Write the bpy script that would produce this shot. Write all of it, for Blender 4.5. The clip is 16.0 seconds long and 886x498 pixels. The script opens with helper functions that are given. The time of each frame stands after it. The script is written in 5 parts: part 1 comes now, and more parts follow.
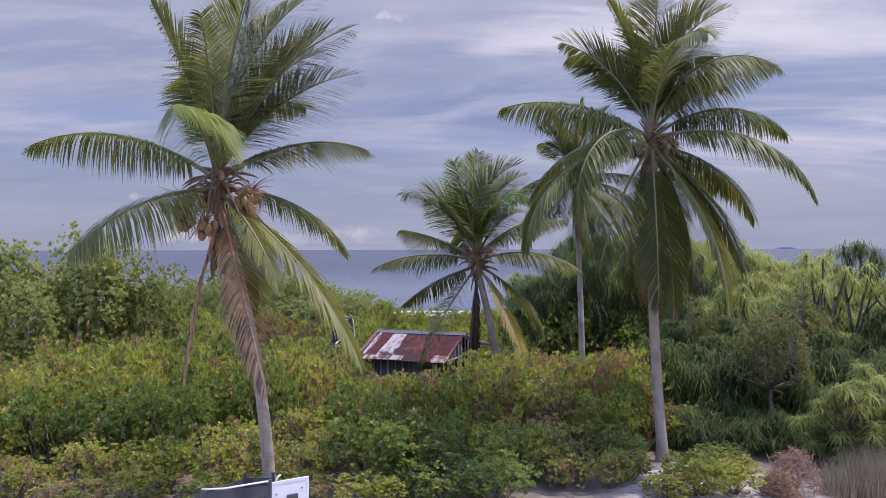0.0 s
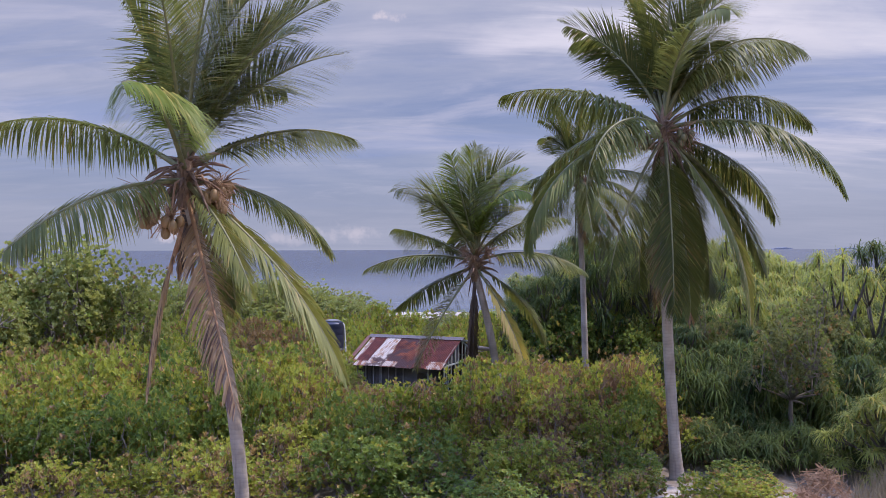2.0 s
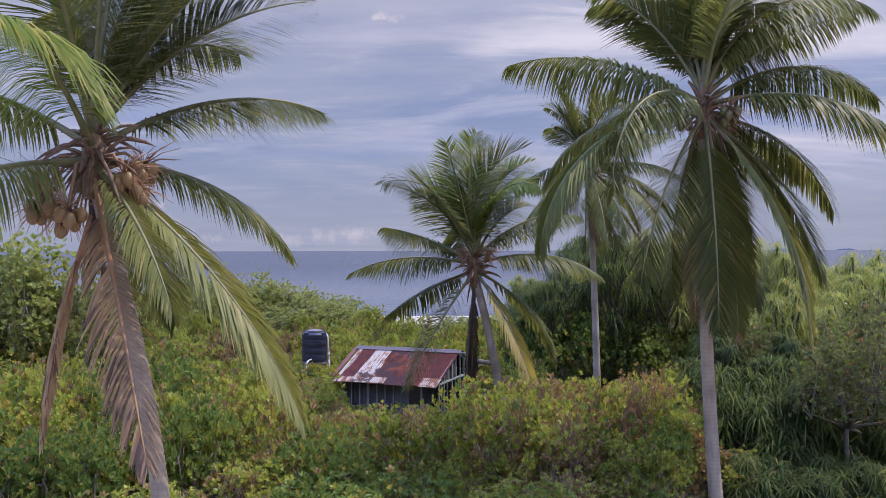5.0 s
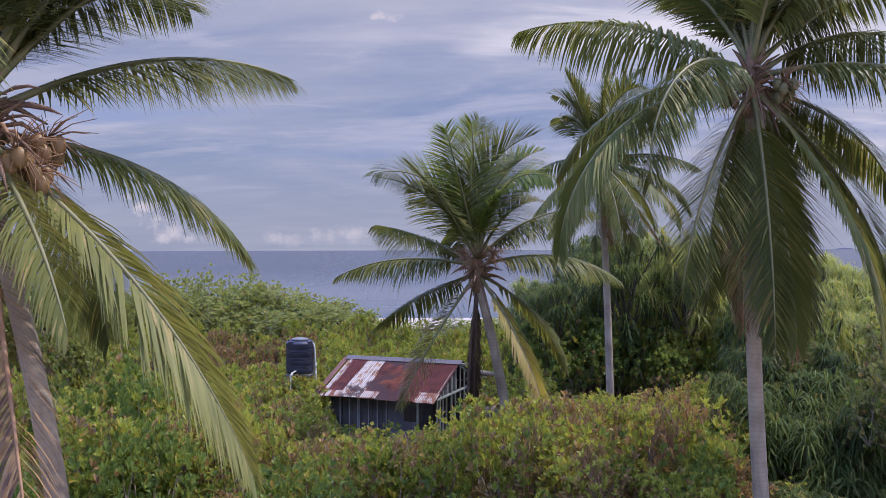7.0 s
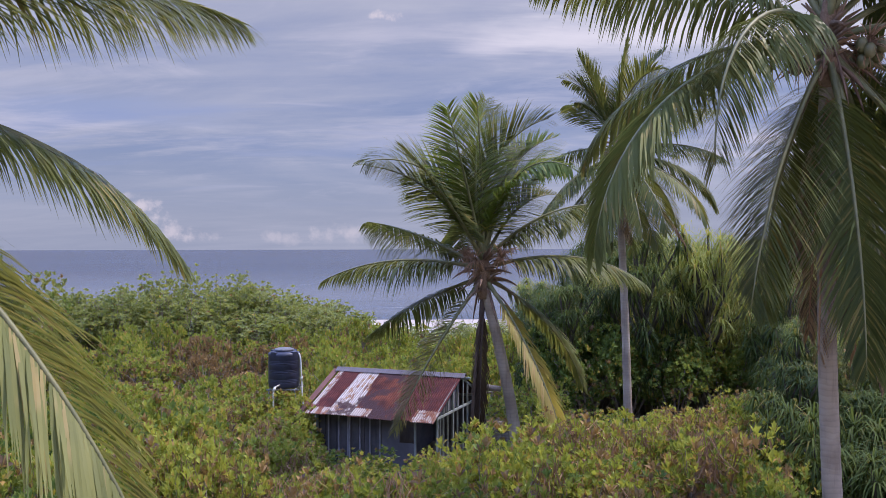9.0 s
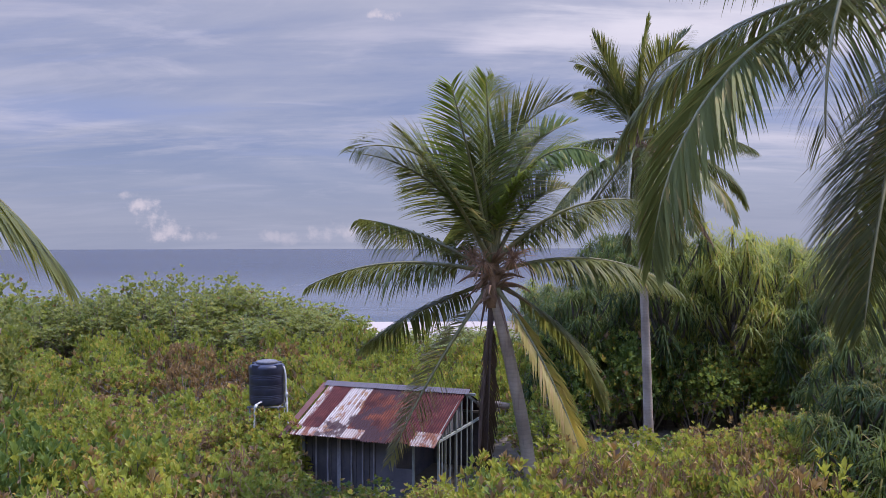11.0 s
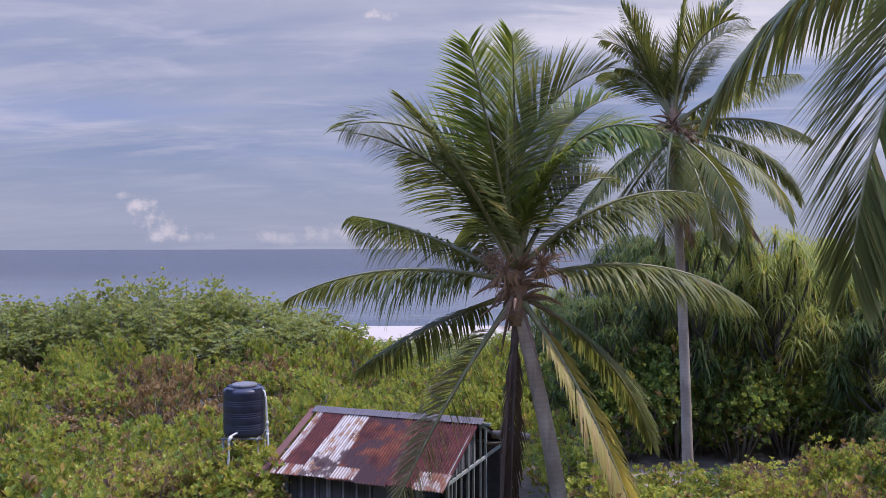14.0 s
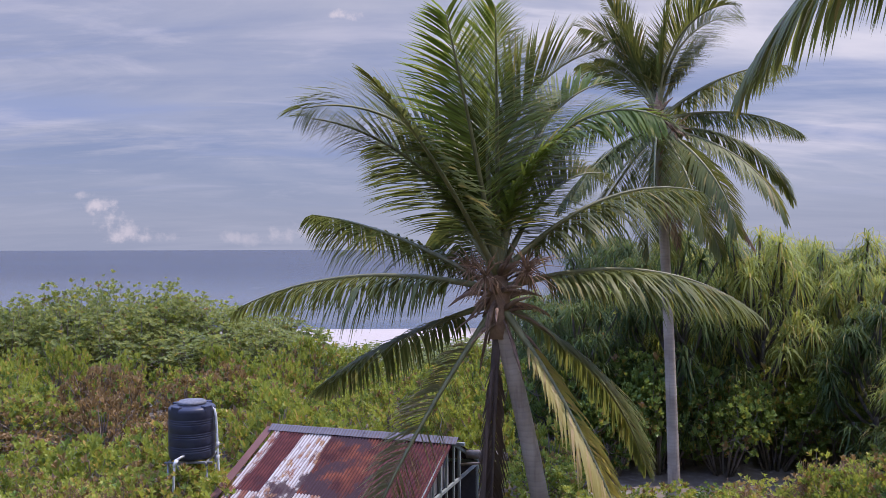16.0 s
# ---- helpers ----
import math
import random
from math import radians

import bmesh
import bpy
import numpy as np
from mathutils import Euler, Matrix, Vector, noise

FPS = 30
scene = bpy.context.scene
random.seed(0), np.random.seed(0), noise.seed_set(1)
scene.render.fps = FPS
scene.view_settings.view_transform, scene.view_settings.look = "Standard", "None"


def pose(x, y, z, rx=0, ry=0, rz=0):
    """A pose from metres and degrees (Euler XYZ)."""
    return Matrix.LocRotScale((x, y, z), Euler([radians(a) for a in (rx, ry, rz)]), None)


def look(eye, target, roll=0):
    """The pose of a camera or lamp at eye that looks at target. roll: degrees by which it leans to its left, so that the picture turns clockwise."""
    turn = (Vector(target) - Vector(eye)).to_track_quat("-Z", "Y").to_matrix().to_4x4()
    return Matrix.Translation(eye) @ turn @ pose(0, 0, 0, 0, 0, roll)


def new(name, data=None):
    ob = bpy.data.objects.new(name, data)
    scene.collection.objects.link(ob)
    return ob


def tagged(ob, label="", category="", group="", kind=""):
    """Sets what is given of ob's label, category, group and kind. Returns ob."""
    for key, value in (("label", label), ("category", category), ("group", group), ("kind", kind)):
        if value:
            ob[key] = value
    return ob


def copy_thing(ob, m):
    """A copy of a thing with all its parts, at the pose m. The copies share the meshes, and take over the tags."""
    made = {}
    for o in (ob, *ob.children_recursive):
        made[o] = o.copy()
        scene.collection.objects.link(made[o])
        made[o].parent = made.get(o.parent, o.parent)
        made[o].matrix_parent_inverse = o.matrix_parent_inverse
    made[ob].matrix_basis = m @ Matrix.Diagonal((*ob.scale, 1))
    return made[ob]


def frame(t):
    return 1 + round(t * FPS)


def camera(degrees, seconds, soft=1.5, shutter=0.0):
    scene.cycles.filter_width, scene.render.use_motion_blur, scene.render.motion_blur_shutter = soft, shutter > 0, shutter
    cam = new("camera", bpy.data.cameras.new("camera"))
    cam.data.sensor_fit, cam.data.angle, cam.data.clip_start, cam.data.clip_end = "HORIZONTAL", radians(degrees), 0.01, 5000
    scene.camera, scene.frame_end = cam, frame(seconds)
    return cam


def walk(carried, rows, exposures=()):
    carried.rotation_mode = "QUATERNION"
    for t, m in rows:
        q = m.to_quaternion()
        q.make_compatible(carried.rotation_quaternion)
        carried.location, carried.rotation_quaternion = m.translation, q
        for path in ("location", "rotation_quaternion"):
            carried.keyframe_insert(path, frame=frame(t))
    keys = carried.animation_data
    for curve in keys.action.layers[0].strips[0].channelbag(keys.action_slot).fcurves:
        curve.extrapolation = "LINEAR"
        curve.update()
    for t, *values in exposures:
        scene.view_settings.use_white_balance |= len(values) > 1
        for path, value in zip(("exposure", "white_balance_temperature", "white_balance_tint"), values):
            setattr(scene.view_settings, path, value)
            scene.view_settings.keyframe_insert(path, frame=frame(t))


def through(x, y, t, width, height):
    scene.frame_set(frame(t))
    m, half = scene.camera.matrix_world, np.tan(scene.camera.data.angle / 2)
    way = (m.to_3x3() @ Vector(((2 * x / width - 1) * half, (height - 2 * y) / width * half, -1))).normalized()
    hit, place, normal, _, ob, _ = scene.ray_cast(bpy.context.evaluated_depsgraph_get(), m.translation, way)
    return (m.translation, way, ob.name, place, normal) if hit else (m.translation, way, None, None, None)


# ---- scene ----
cam = camera(56.8, 16.0, soft=0.55)
METRES, EYE = 20.75, 6.8
ROWS = [
    (0.0, 0.0, 0.0, 0.0, 0.09, -2.64),
    (0.5, -0.0001, 0.0257, -0.0018, -0.04, -2.64),
    (1.0, 0.0001, 0.0504, -0.0031, -0.06, -2.64),
    (1.5, 0.0009, 0.0743, -0.0044, -0.08, -2.64),
    (2.0, 0.0018, 0.0997, -0.0054, -0.09, -2.62),
    (2.5, 0.0024, 0.1281, -0.0068, -0.12, -2.59),
    (3.0, 0.0041, 0.159, -0.0084, -0.11, -2.59),
    (3.5, 0.0056, 0.1916, -0.0098, -0.13, -2.56),
    (4.0, 0.0072, 0.2252, -0.0108, -0.13, -2.56),
    (6.5, 0.01, 0.408, -0.0178, -0.21, -2.6),
    (7.0, 0.0102, 0.4461, -0.0192, -0.22, -2.6),
    (7.5, 0.0096, 0.4847, -0.0208, -0.24, -2.62),
    (8.0, 0.0087, 0.5229, -0.0221, -0.27, -2.64),
    (8.5, 0.0081, 0.5603, -0.0234, -0.29, -2.65),
    (9.0, 0.0079, 0.5967, -0.0248, -0.3, -2.66),
    (11.5, 0.0018, 0.7673, -0.0307, -0.42, -2.7),
    (12.0, -0.0008, 0.7993, -0.0318, -0.44, -2.69),
    (12.5, -0.0023, 0.8306, -0.0326, -0.46, -2.7),
    (13.0, -0.0044, 0.8579, -0.0334, -0.48, -2.69),
    (13.5, -0.0064, 0.8856, -0.034, -0.5, -2.7),
    (14.0, -0.0075, 0.9117, -0.0348, -0.53, -2.68),
    (14.5, -0.0091, 0.9361, -0.0353, -0.68, -2.68),
    (15.0, -0.0108, 0.9584, -0.0359, -0.93, -2.68),
    (15.5, -0.0114, 0.9793, -0.0366, -1.54, -2.66),
    (16.0, -0.0115, 0.9985, -0.0372, -2.54, -2.64),
]


def cam_row(x, y, z, yaw, pitch):
    return pose(METRES * x, METRES * y, EYE + METRES * (z + 0.0457 * y), 90 + 1.216 * (pitch + 2.62) - 0.02, 0.14, 1.216 * (yaw - 0.09) + 0.06)


walk(cam, [(t, cam_row(x, y, z, yaw, pitch)) for t, x, y, z, yaw, pitch in ROWS], exposures=((0.0, 0.22, 6350, 23), (16.0, 0.22, 6350, 23)))

# ---------------------------------------------------------------- light
SUN_ELEVATION, SUN_AZIMUTH = 62.0, 16.0      # degrees; azimuth from +x (right) towards +y (ahead)
sun_dir = Vector((math.cos(radians(SUN_AZIMUTH)) * math.cos(radians(SUN_ELEVATION)),
                  math.sin(radians(SUN_AZIMUTH)) * math.cos(radians(SUN_ELEVATION)), math.sin(radians(SUN_ELEVATION))))
sun_data = bpy.data.lights.new("sun", "SUN")
sun_data.energy, sun_data.angle, sun_data.color = 3.95, radians(0.6), (1.0, 0.93, 0.82)
sun = new("sun", sun_data)
sun.matrix_world = look(sun_dir * 60, (0, 0, 0))


class Nodes:
    """A small helper to write node trees."""

    def __init__(self, tree):
        self.t = tree
        tree.nodes.clear()

    def add(self, kind, **kw):
        n = self.t.nodes.new(kind)
        for k, v in kw.items():
            if k in n.inputs:
                n.inputs[k].default_value = v
        return n

    def link(self, a, b):
        self.t.links.new(a, b)

    def put(self, sock, v):
        if isinstance(v, bpy.types.NodeSocket):
            self.t.links.new(v, sock)
        elif v is not None:
            sock.default_value = v

    def math(self, op, a, b=None, c=None, clamp=False):
        n = self.t.nodes.new("ShaderNodeMath")
        n.operation, n.use_clamp = op, clamp
        for s, v in zip(n.inputs, (a, b, c)):
            self.put(s, v)
        return n.outputs[0]

    def mix(self, f, a, b, mode="MIX"):
        n = self.t.nodes.new("ShaderNodeMix")
        n.data_type, n.blend_type = "RGBA", mode
        self.put(n.inputs[0], f)
        for s, v in ((n.inputs[6], a), (n.inputs[7], b)):
            self.put(s, (*v, 1) if isinstance(v, tuple) and len(v) == 3 else v)
        return n.outputs[2]

    def noise(self, vec, scale, detail=4, rough=0.55, distort=0.0):
        n = self.t.nodes.new("ShaderNodeTexNoise")
        n.inputs["Scale"].default_value, n.inputs["Detail"].default_value = scale, detail
        n.inputs["Roughness"].default_value, n.inputs["Distortion"].default_value = rough, distort
        if vec is not None:
            self.t.links.new(vec, n.inputs["Vector"])
        return n.outputs["Fac"]

    def ramp(self, fac, lo, hi, a=0.0, b=1.0):
        n = self.t.nodes.new("ShaderNodeMapRange")
        n.interpolation_type = "SMOOTHSTEP"
        self.put(n.inputs[0], fac)
        for s, v in zip(n.inputs[1:5], (lo, hi, a, b)):
            self.put(s, v)
        return n.outputs[0]

    def vec(self, v, loc=(0, 0, 0), rot=(0, 0, 0), scale=(1, 1, 1)):
        n = self.t.nodes.new("ShaderNodeMapping")
        n.inputs["Location"].default_value, n.inputs["Rotation"].default_value, n.inputs["Scale"].default_value = loc, rot, scale
        self.t.links.new(v, n.inputs["Vector"])
        return n.outputs[0]


# the sky: clear tropical blue under thin streaks of high cloud, small cumulus low over the sea
world = bpy.data.worlds.new("sky")
scene.world = world
world.use_nodes = True
w = Nodes(world.node_tree)
sky = w.t.nodes.new("ShaderNodeTexSky")
sky.sky_type, sky.sun_disc = "NISHITA", False
sky.sun_elevation, sky.sun_rotation = radians(SUN_ELEVATION), radians(90 - SUN_AZIMUTH)
sky.air_density, sky.dust_density, sky.ozone_density = 1.0, 1.2, 2.0
way = w.t.nodes.new("ShaderNodeTexCoord").outputs["Generated"]
xyz = w.t.nodes.new("ShaderNodeSeparateXYZ")
w.link(way, xyz.inputs[0])
up = xyz.outputs[2]
lift = w.math("ADD", w.math("MAXIMUM", up, 0.0), 0.14)
flat = w.t.nodes.new("ShaderNodeCombineXYZ")
w.link(w.math("DIVIDE", xyz.outputs[0], lift), flat.inputs[0])
w.link(w.math("DIVIDE", xyz.outputs[1], lift), flat.inputs[1])
streak = w.noise(w.vec(flat.outputs[0], (3.1, 1.4, 0), (0, 0, 0.3), (0.5, 1.0, 1)), 0.8, 7, 0.6, 0.9)
wisps = w.noise(w.vec(flat.outputs[0], (1.1, 5.4, 0), (0, 0, 0.12), (0.55, 2.2, 1)), 2.2, 6, 0.6, 0.6)
veil = w.noise(w.vec(flat.outputs[0], (7.7, 2.3, 0), (0, 0, -0.2), (0.35, 0.6, 1)), 0.7, 3, 0.5, 0.3)
mass = w.math("ADD", w.math("ADD", w.math("MULTIPLY", streak, 0.5), w.math("MULTIPLY", veil, 0.35)), w.math("MULTIPLY", wisps, 0.15))
cover = w.math("MULTIPLY", w.ramp(mass, 0.36, 0.64), w.ramp(up, 0.0, 0.2, 0.45, 1.0))
# haze towards the sea
haze = w.ramp(up, 0.0, 0.14, 0.7, 0.0)
sky_blue = w.mix(0.6, sky.outputs[0], (3.0, 3.9, 6.6))
tone = w.mix(haze, sky_blue, (4.3, 5.0, 6.2))
tone = w.mix(w.math("MULTIPLY", cover, 0.85), tone, (6.1, 6.6, 7.6))
side = w.math("DIVIDE", xyz.outputs[0], w.math("MAXIMUM", xyz.outputs[1], 0.05))
glow = w.math("MULTIPLY", w.ramp(side, -0.05, 0.6), w.ramp(up, 0.02, 0.25))
tone = w.mix(w.math("MULTIPLY", w.math("MULTIPLY", glow, w.ramp(mass, 0.38, 0.6)), 0.75), tone, (10.6, 10.7, 11.2))


def bank(tone, cx, cz, rx, rz, strength, colour):
    """A soft-edged bank or gap of high cloud."""
    dx = w.math("DIVIDE", w.math("SUBTRACT", side, cx), rx)
    dz = w.math("DIVIDE", w.math("SUBTRACT", up, cz), rz)
    r = w.math("SQRT", w.math("ADD", w.math("MULTIPLY", dx, dx), w.math("MULTIPLY", dz, dz)))
    edge = w.math("ADD", w.math("MULTIPLY", w.math("SUBTRACT", streak, 0.5), 3.0), w.math("MULTIPLY", w.math("SUBTRACT", wisps, 0.5), 2.4))
    return w.mix(w.math("MULTIPLY", w.ramp(w.math("SUBTRACT", w.math("ADD", edge, 1.0), r), 0.0, 1.3), strength), tone, colour)


for b in ((-0.42, 0.155, 0.17, 0.02, 0.6, (3.4, 4.6, 7.4)), (0.5, 0.17, 0.14, 0.018, 0.5, (4.2, 5.2, 8.0)), (-0.4, 0.118, 0.22, 0.022, 0.6, (6.9, 7.2, 8.0)), (0.26, 0.25, 0.2, 0.035, 0.75, (10.5, 10.6, 11.2)),
          (0.06, 0.235, 0.06, 0.012, 0.6, (9.2, 9.3, 10.2)), (0.45, 0.12, 0.22, 0.035, 0.6, (9.6, 9.6, 10.4)), (-0.02, 0.14, 0.12, 0.03, 0.35, (7.9, 8.0, 9.2))):
    tone = bank(tone, *b)
# fine combed streaks of cirrus and the blue between them
fibre = w.noise(w.vec(flat.outputs[0], (2.7, 0.6, 0), (0, 0, -0.22), (0.7, 1.3, 1)), 1.5, 8, 0.6, 1.4)
rift = w.noise(w.vec(flat.outputs[0], (9.2, 4.1, 0), (0, 0, 0.16), (0.3, 1.25, 1)), 1.9, 6, 0.58, 0.5)
tone = w.mix(w.math("MULTIPLY", w.ramp(rift, 0.5, 0.68), w.ramp(up, 0.03, 0.12, 0.0, 0.5)), tone, (3.5, 4.6, 7.3))
tone = w.mix(w.math("MULTIPLY", w.ramp(fibre, 0.46, 0.72), w.ramp(up, 0.03, 0.14, 0.05, 0.34)), tone, (8.4, 8.5, 9.5))
puffs = w.noise(way, 34.0, 6, 0.62)
ragged = w.noise(way, 90.0, 4, 0.6)


def cumulus(tone, cx, cz, rx, rz, strength):
    """A small ragged heap of cloud with a soft foot."""
    dx = w.math("DIVIDE", w.math("SUBTRACT", side, cx), rx)
    dz = w.math("DIVIDE", w.math("SUBTRACT", up, cz), rz)
    r = w.math("SQRT", w.math("ADD", w.math("MULTIPLY", dx, dx), w.math("MULTIPLY", dz, dz)))
    edge = w.math("ADD", w.math("MULTIPLY", w.math("SUBTRACT", puffs, 0.5), 3.4), w.math("MULTIPLY", w.math("SUBTRACT", ragged, 0.5), 1.2))
    m = w.ramp(w.math("SUBTRACT", w.math("ADD", edge, 0.9), r), 0.0, 1.1)
    return w.mix(w.math("MULTIPLY", m, strength), tone, (9.0, 8.6, 9.0))


for c in ((-0.374, 0.061, 0.02, 0.008, 0.65), (-0.357, 0.050, 0.022, 0.012, 0.7), (-0.340, 0.036, 0.026, 0.016, 0.7), (-0.318, 0.022, 0.036, 0.016, 0.6), (-0.3, 0.013, 0.034, 0.008, 0.4), (-0.068, 0.272, 0.03, 0.008, 0.8),
          (-0.11, 0.018, 0.042, 0.015, 0.45), (-0.19, 0.013, 0.024, 0.010, 0.35)):
    tone = cumulus(tone, *c)
# bright deep blue overhead, above the view, added to fill the shadows with light
tone = w.mix(w.math("MULTIPLY", w.ramp(up, 0.32, 0.6), w.ramp(mass, 0.4, 0.62, 0.85, 0.25)), tone, (17.0, 26.0, 54.0))
bg = w.add("ShaderNodeBackground", Strength=0.068)
w.link(tone, bg.inputs["Color"])
w.link(bg.outputs[0], w.add("ShaderNodeOutputWorld").inputs[0])


# ---------------------------------------------------------------- materials
def material(name):
    m = bpy.data.materials.new(name)
    m.use_nodes = True
    n = Nodes(m.node_tree)
    n.out = n.add("ShaderNodeOutputMaterial")
    n.bsdf = n.add("ShaderNodeBsdfPrincipled")
    n.link(n.bsdf.outputs[0], n.out.inputs[0])
    n.coord = n.t.nodes.new("ShaderNodeTexCoord").outputs["Object"]
    geo = n.t.nodes.new("ShaderNodeNewGeometry")
    n.place, n.island = geo.outputs["Position"], geo.outputs["Random Per Island"]
    n.rand = n.t.nodes.new("ShaderNodeObjectInfo").outputs["Random"]
    return m, n


def bump(n, height, strength=0.4, distance=0.02):
    b = n.add("ShaderNodeBump", Strength=strength, Distance=distance)
    n.link(height, b.inputs["Height"])
    n.link(b.outputs[0], n.bsdf.inputs["Normal"])


def leaf_material(name, a, b, dry, dry_share=0.12, gloss=0.45, through=0.35, patch=0.5, spec=0.15):
    """Leaf blades: two greens varied leaf by leaf and in patches, some dry ones, light passing through."""
    m, n = material(name)
    patches = n.noise(n.place, patch, 3)
    f = n.math("ADD", n.math("ADD", n.math("MULTIPLY", n.island, 0.55), n.math("MULTIPLY", n.ramp(patches, 0.3, 0.7), 0.45)), n.math("MULTIPLY", n.math("SUBTRACT", n.rand, 0.5), 0.75), clamp=True)
    col = n.mix(f, a, b)
    old = n.ramp(n.math("ADD", n.math("FRACT", n.math("MULTIPLY", n.island, 7.31)), n.math("MULTIPLY", n.math("SUBTRACT", n.noise(n.place, patch * 1.7, 2), 0.5), 0.9)), 1.0 - dry_share - 0.06, 1.0 - dry_share + 0.06)
    col = n.mix(old, col, dry)
    n.put(n.bsdf.inputs["Base Color"], col)
    n.bsdf.inputs["Roughness"].default_value = gloss
    n.bsdf.inputs["Specular IOR Level"].default_value = spec
    tr = n.add("ShaderNodeBsdfTranslucent")
    n.put(tr.inputs["Color"], n.mix(0.5, col, (min(1, b[0] * 1.7), min(1, b[1] * 1.6), b[2] * 0.8)))
    ms = n.add("ShaderNodeMixShader")
    ms.inputs[0].default_value = through
    n.link(n.bsdf.outputs[0], ms.inputs[1])
    n.link(tr.outputs[0], ms.inputs[2])
    n.link(ms.outputs[0], n.out.inputs[0])
    return m


def rough_material(name, a, b, scale=3.0, rough=0.85, relief=0.4, distance=0.02, c=None, metal=0.0):
    """Matt surface with colour varied at two scales and fine relief."""
    m, n = material(name)
    big = n.noise(n.place, scale, 5, 0.6)
    fine = n.noise(n.place, scale * 9, 4, 0.6)
    col = n.mix(n.ramp(big, 0.3, 0.7), a, b)
    col = n.mix(n.ramp(fine, 0.55, 0.75, 0.0, 0.6), col, c or tuple(v * 0.55 for v in a))
    col = n.mix(n.math("MULTIPLY", n.rand, 0.25), col, tuple(v * 0.6 for v in b))
    n.put(n.bsdf.inputs["Base Color"], col)
    n.bsdf.inputs["Roughness"].default_value, n.bsdf.inputs["Metallic"].default_value = rough, metal
    bump(n, fine, relief, distance)
    return m


M_LEAF = leaf_material("scrub_leaf", (0.085, 0.14, 0.03), (0.385, 0.415, 0.085), (0.44, 0.27, 0.09), 0.12, gloss=0.4, through=0.38, spec=0.2)
M_LEAF_DARK = leaf_material("dark_leaf", (0.065, 0.12, 0.036), (0.21, 0.28, 0.072), (0.3, 0.2, 0.05), 0.07, gloss=0.4, spec=0.18)
M_LEAF_DRY = leaf_material("withered_leaf", (0.22, 0.14, 0.075), (0.37, 0.25, 0.105), (0.13, 0.095, 0.08), 0.2, 0.7, 0.2)
M_TREE_LEAF = leaf_material("tree_leaf", (0.115, 0.155, 0.06), (0.33, 0.36, 0.125), (0.28, 0.26, 0.09), 0.06, gloss=0.4, through=0.4, spec=0.28)
M_OLIVE_LEAF = leaf_material("olive_leaf", (0.075, 0.1, 0.05), (0.21, 0.23, 0.1), (0.27, 0.22, 0.09), 0.08)
M_PANDAN = leaf_material("strap_leaf", (0.095, 0.135, 0.048), (0.33, 0.365, 0.1), (0.4, 0.3, 0.09), 0.12, 0.45, 0.46, spec=0.12)
# darker copy of strap_leaf: the thicket's shade is put into its colour
M_PANDAN_SHADED = leaf_material("shaded_strap_leaf", (0.034, 0.06, 0.03), (0.11, 0.15, 0.045), (0.22, 0.18, 0.06), 0.06, 0.5, 0.36, spec=0.05)
M_FROND = leaf_material("palm_leaflet", (0.06, 0.085, 0.036), (0.185, 0.2, 0.06), (0.3, 0.24, 0.08), 0.08, 0.45, 0.38, 0.8, spec=0.16)
M_FROND_YOUNG = leaf_material("young_palm_leaflet", (0.1, 0.15, 0.035), (0.22, 0.275, 0.06), (0.38, 0.33, 0.09), 0.1, 0.42, 0.42, 0.8)
M_FROND_OLD = leaf_material("yellowing_palm_leaflet", (0.1, 0.125, 0.045), (0.23, 0.235, 0.075), (0.34, 0.27, 0.11), 0.1, 0.5, 0.3, 0.8)
M_FROND_FANNED = leaf_material("olive_palm_leaflet", (0.15, 0.145, 0.06), (0.27, 0.25, 0.1), (0.36, 0.28, 0.13), 0.2, 0.45, 0.36, 0.8)
M_FROND_STRAW = leaf_material("straw_palm_leaflet", (0.28, 0.245, 0.075), (0.45, 0.385, 0.125), (0.4, 0.29, 0.13), 0.2, 0.45, 0.4, 0.8)
M_FROND_DEAD = leaf_material("dead_palm_leaflet", (0.29, 0.185, 0.1), (0.5, 0.345, 0.2), (0.13, 0.09, 0.08), 0.25, 0.8, 0.2, 0.8)
M_FROND_GREY = leaf_material("grey_dead_leaflet", (0.07, 0.048, 0.038), (0.14, 0.1, 0.075), (0.14, 0.1, 0.08), 0.15, 0.85, 0.1, 0.8)
M_RACHIS = rough_material("frond_stalk", (0.11, 0.115, 0.045), (0.19, 0.18, 0.07), 4, 0.55, 0.1)
M_RACHIS_GREY = rough_material("grey_dead_stalk", (0.07, 0.05, 0.045), (0.12, 0.09, 0.075), 4, 0.85, 0.2)
M_RACHIS_DEAD = rough_material("dead_stalk", (0.3, 0.15, 0.08), (0.38, 0.23, 0.12), 4, 0.8, 0.2)
M_FIBRE = rough_material("palm_fibre", (0.2, 0.12, 0.07), (0.32, 0.21, 0.13), 9, 0.95, 0.8, 0.03)
M_SPATHE = rough_material("dry_bract", (0.13, 0.075, 0.05), (0.24, 0.15, 0.1), 5, 0.8, 0.3)
M_COCONUT = rough_material("coconut_husk", (0.26, 0.135, 0.045), (0.21, 0.135, 0.05), 5, 0.5, 0.1)
M_COCONUT_GREEN = rough_material("green_coconut_husk", (0.085, 0.09, 0.03), (0.15, 0.13, 0.05), 5, 0.5, 0.1)
M_STEM = rough_material("scrub_stem", (0.16, 0.13, 0.1), (0.24, 0.2, 0.16), 6, 0.9, 0.5)
M_PANDAN_STEM = rough_material("pandanus_stem", (0.07, 0.058, 0.048), (0.13, 0.11, 0.09), 6, 0.95, 0.5)
M_VINE = rough_material("withered_vine", (0.27, 0.15, 0.085), (0.37, 0.23, 0.13), 4, 0.9, 0.2)
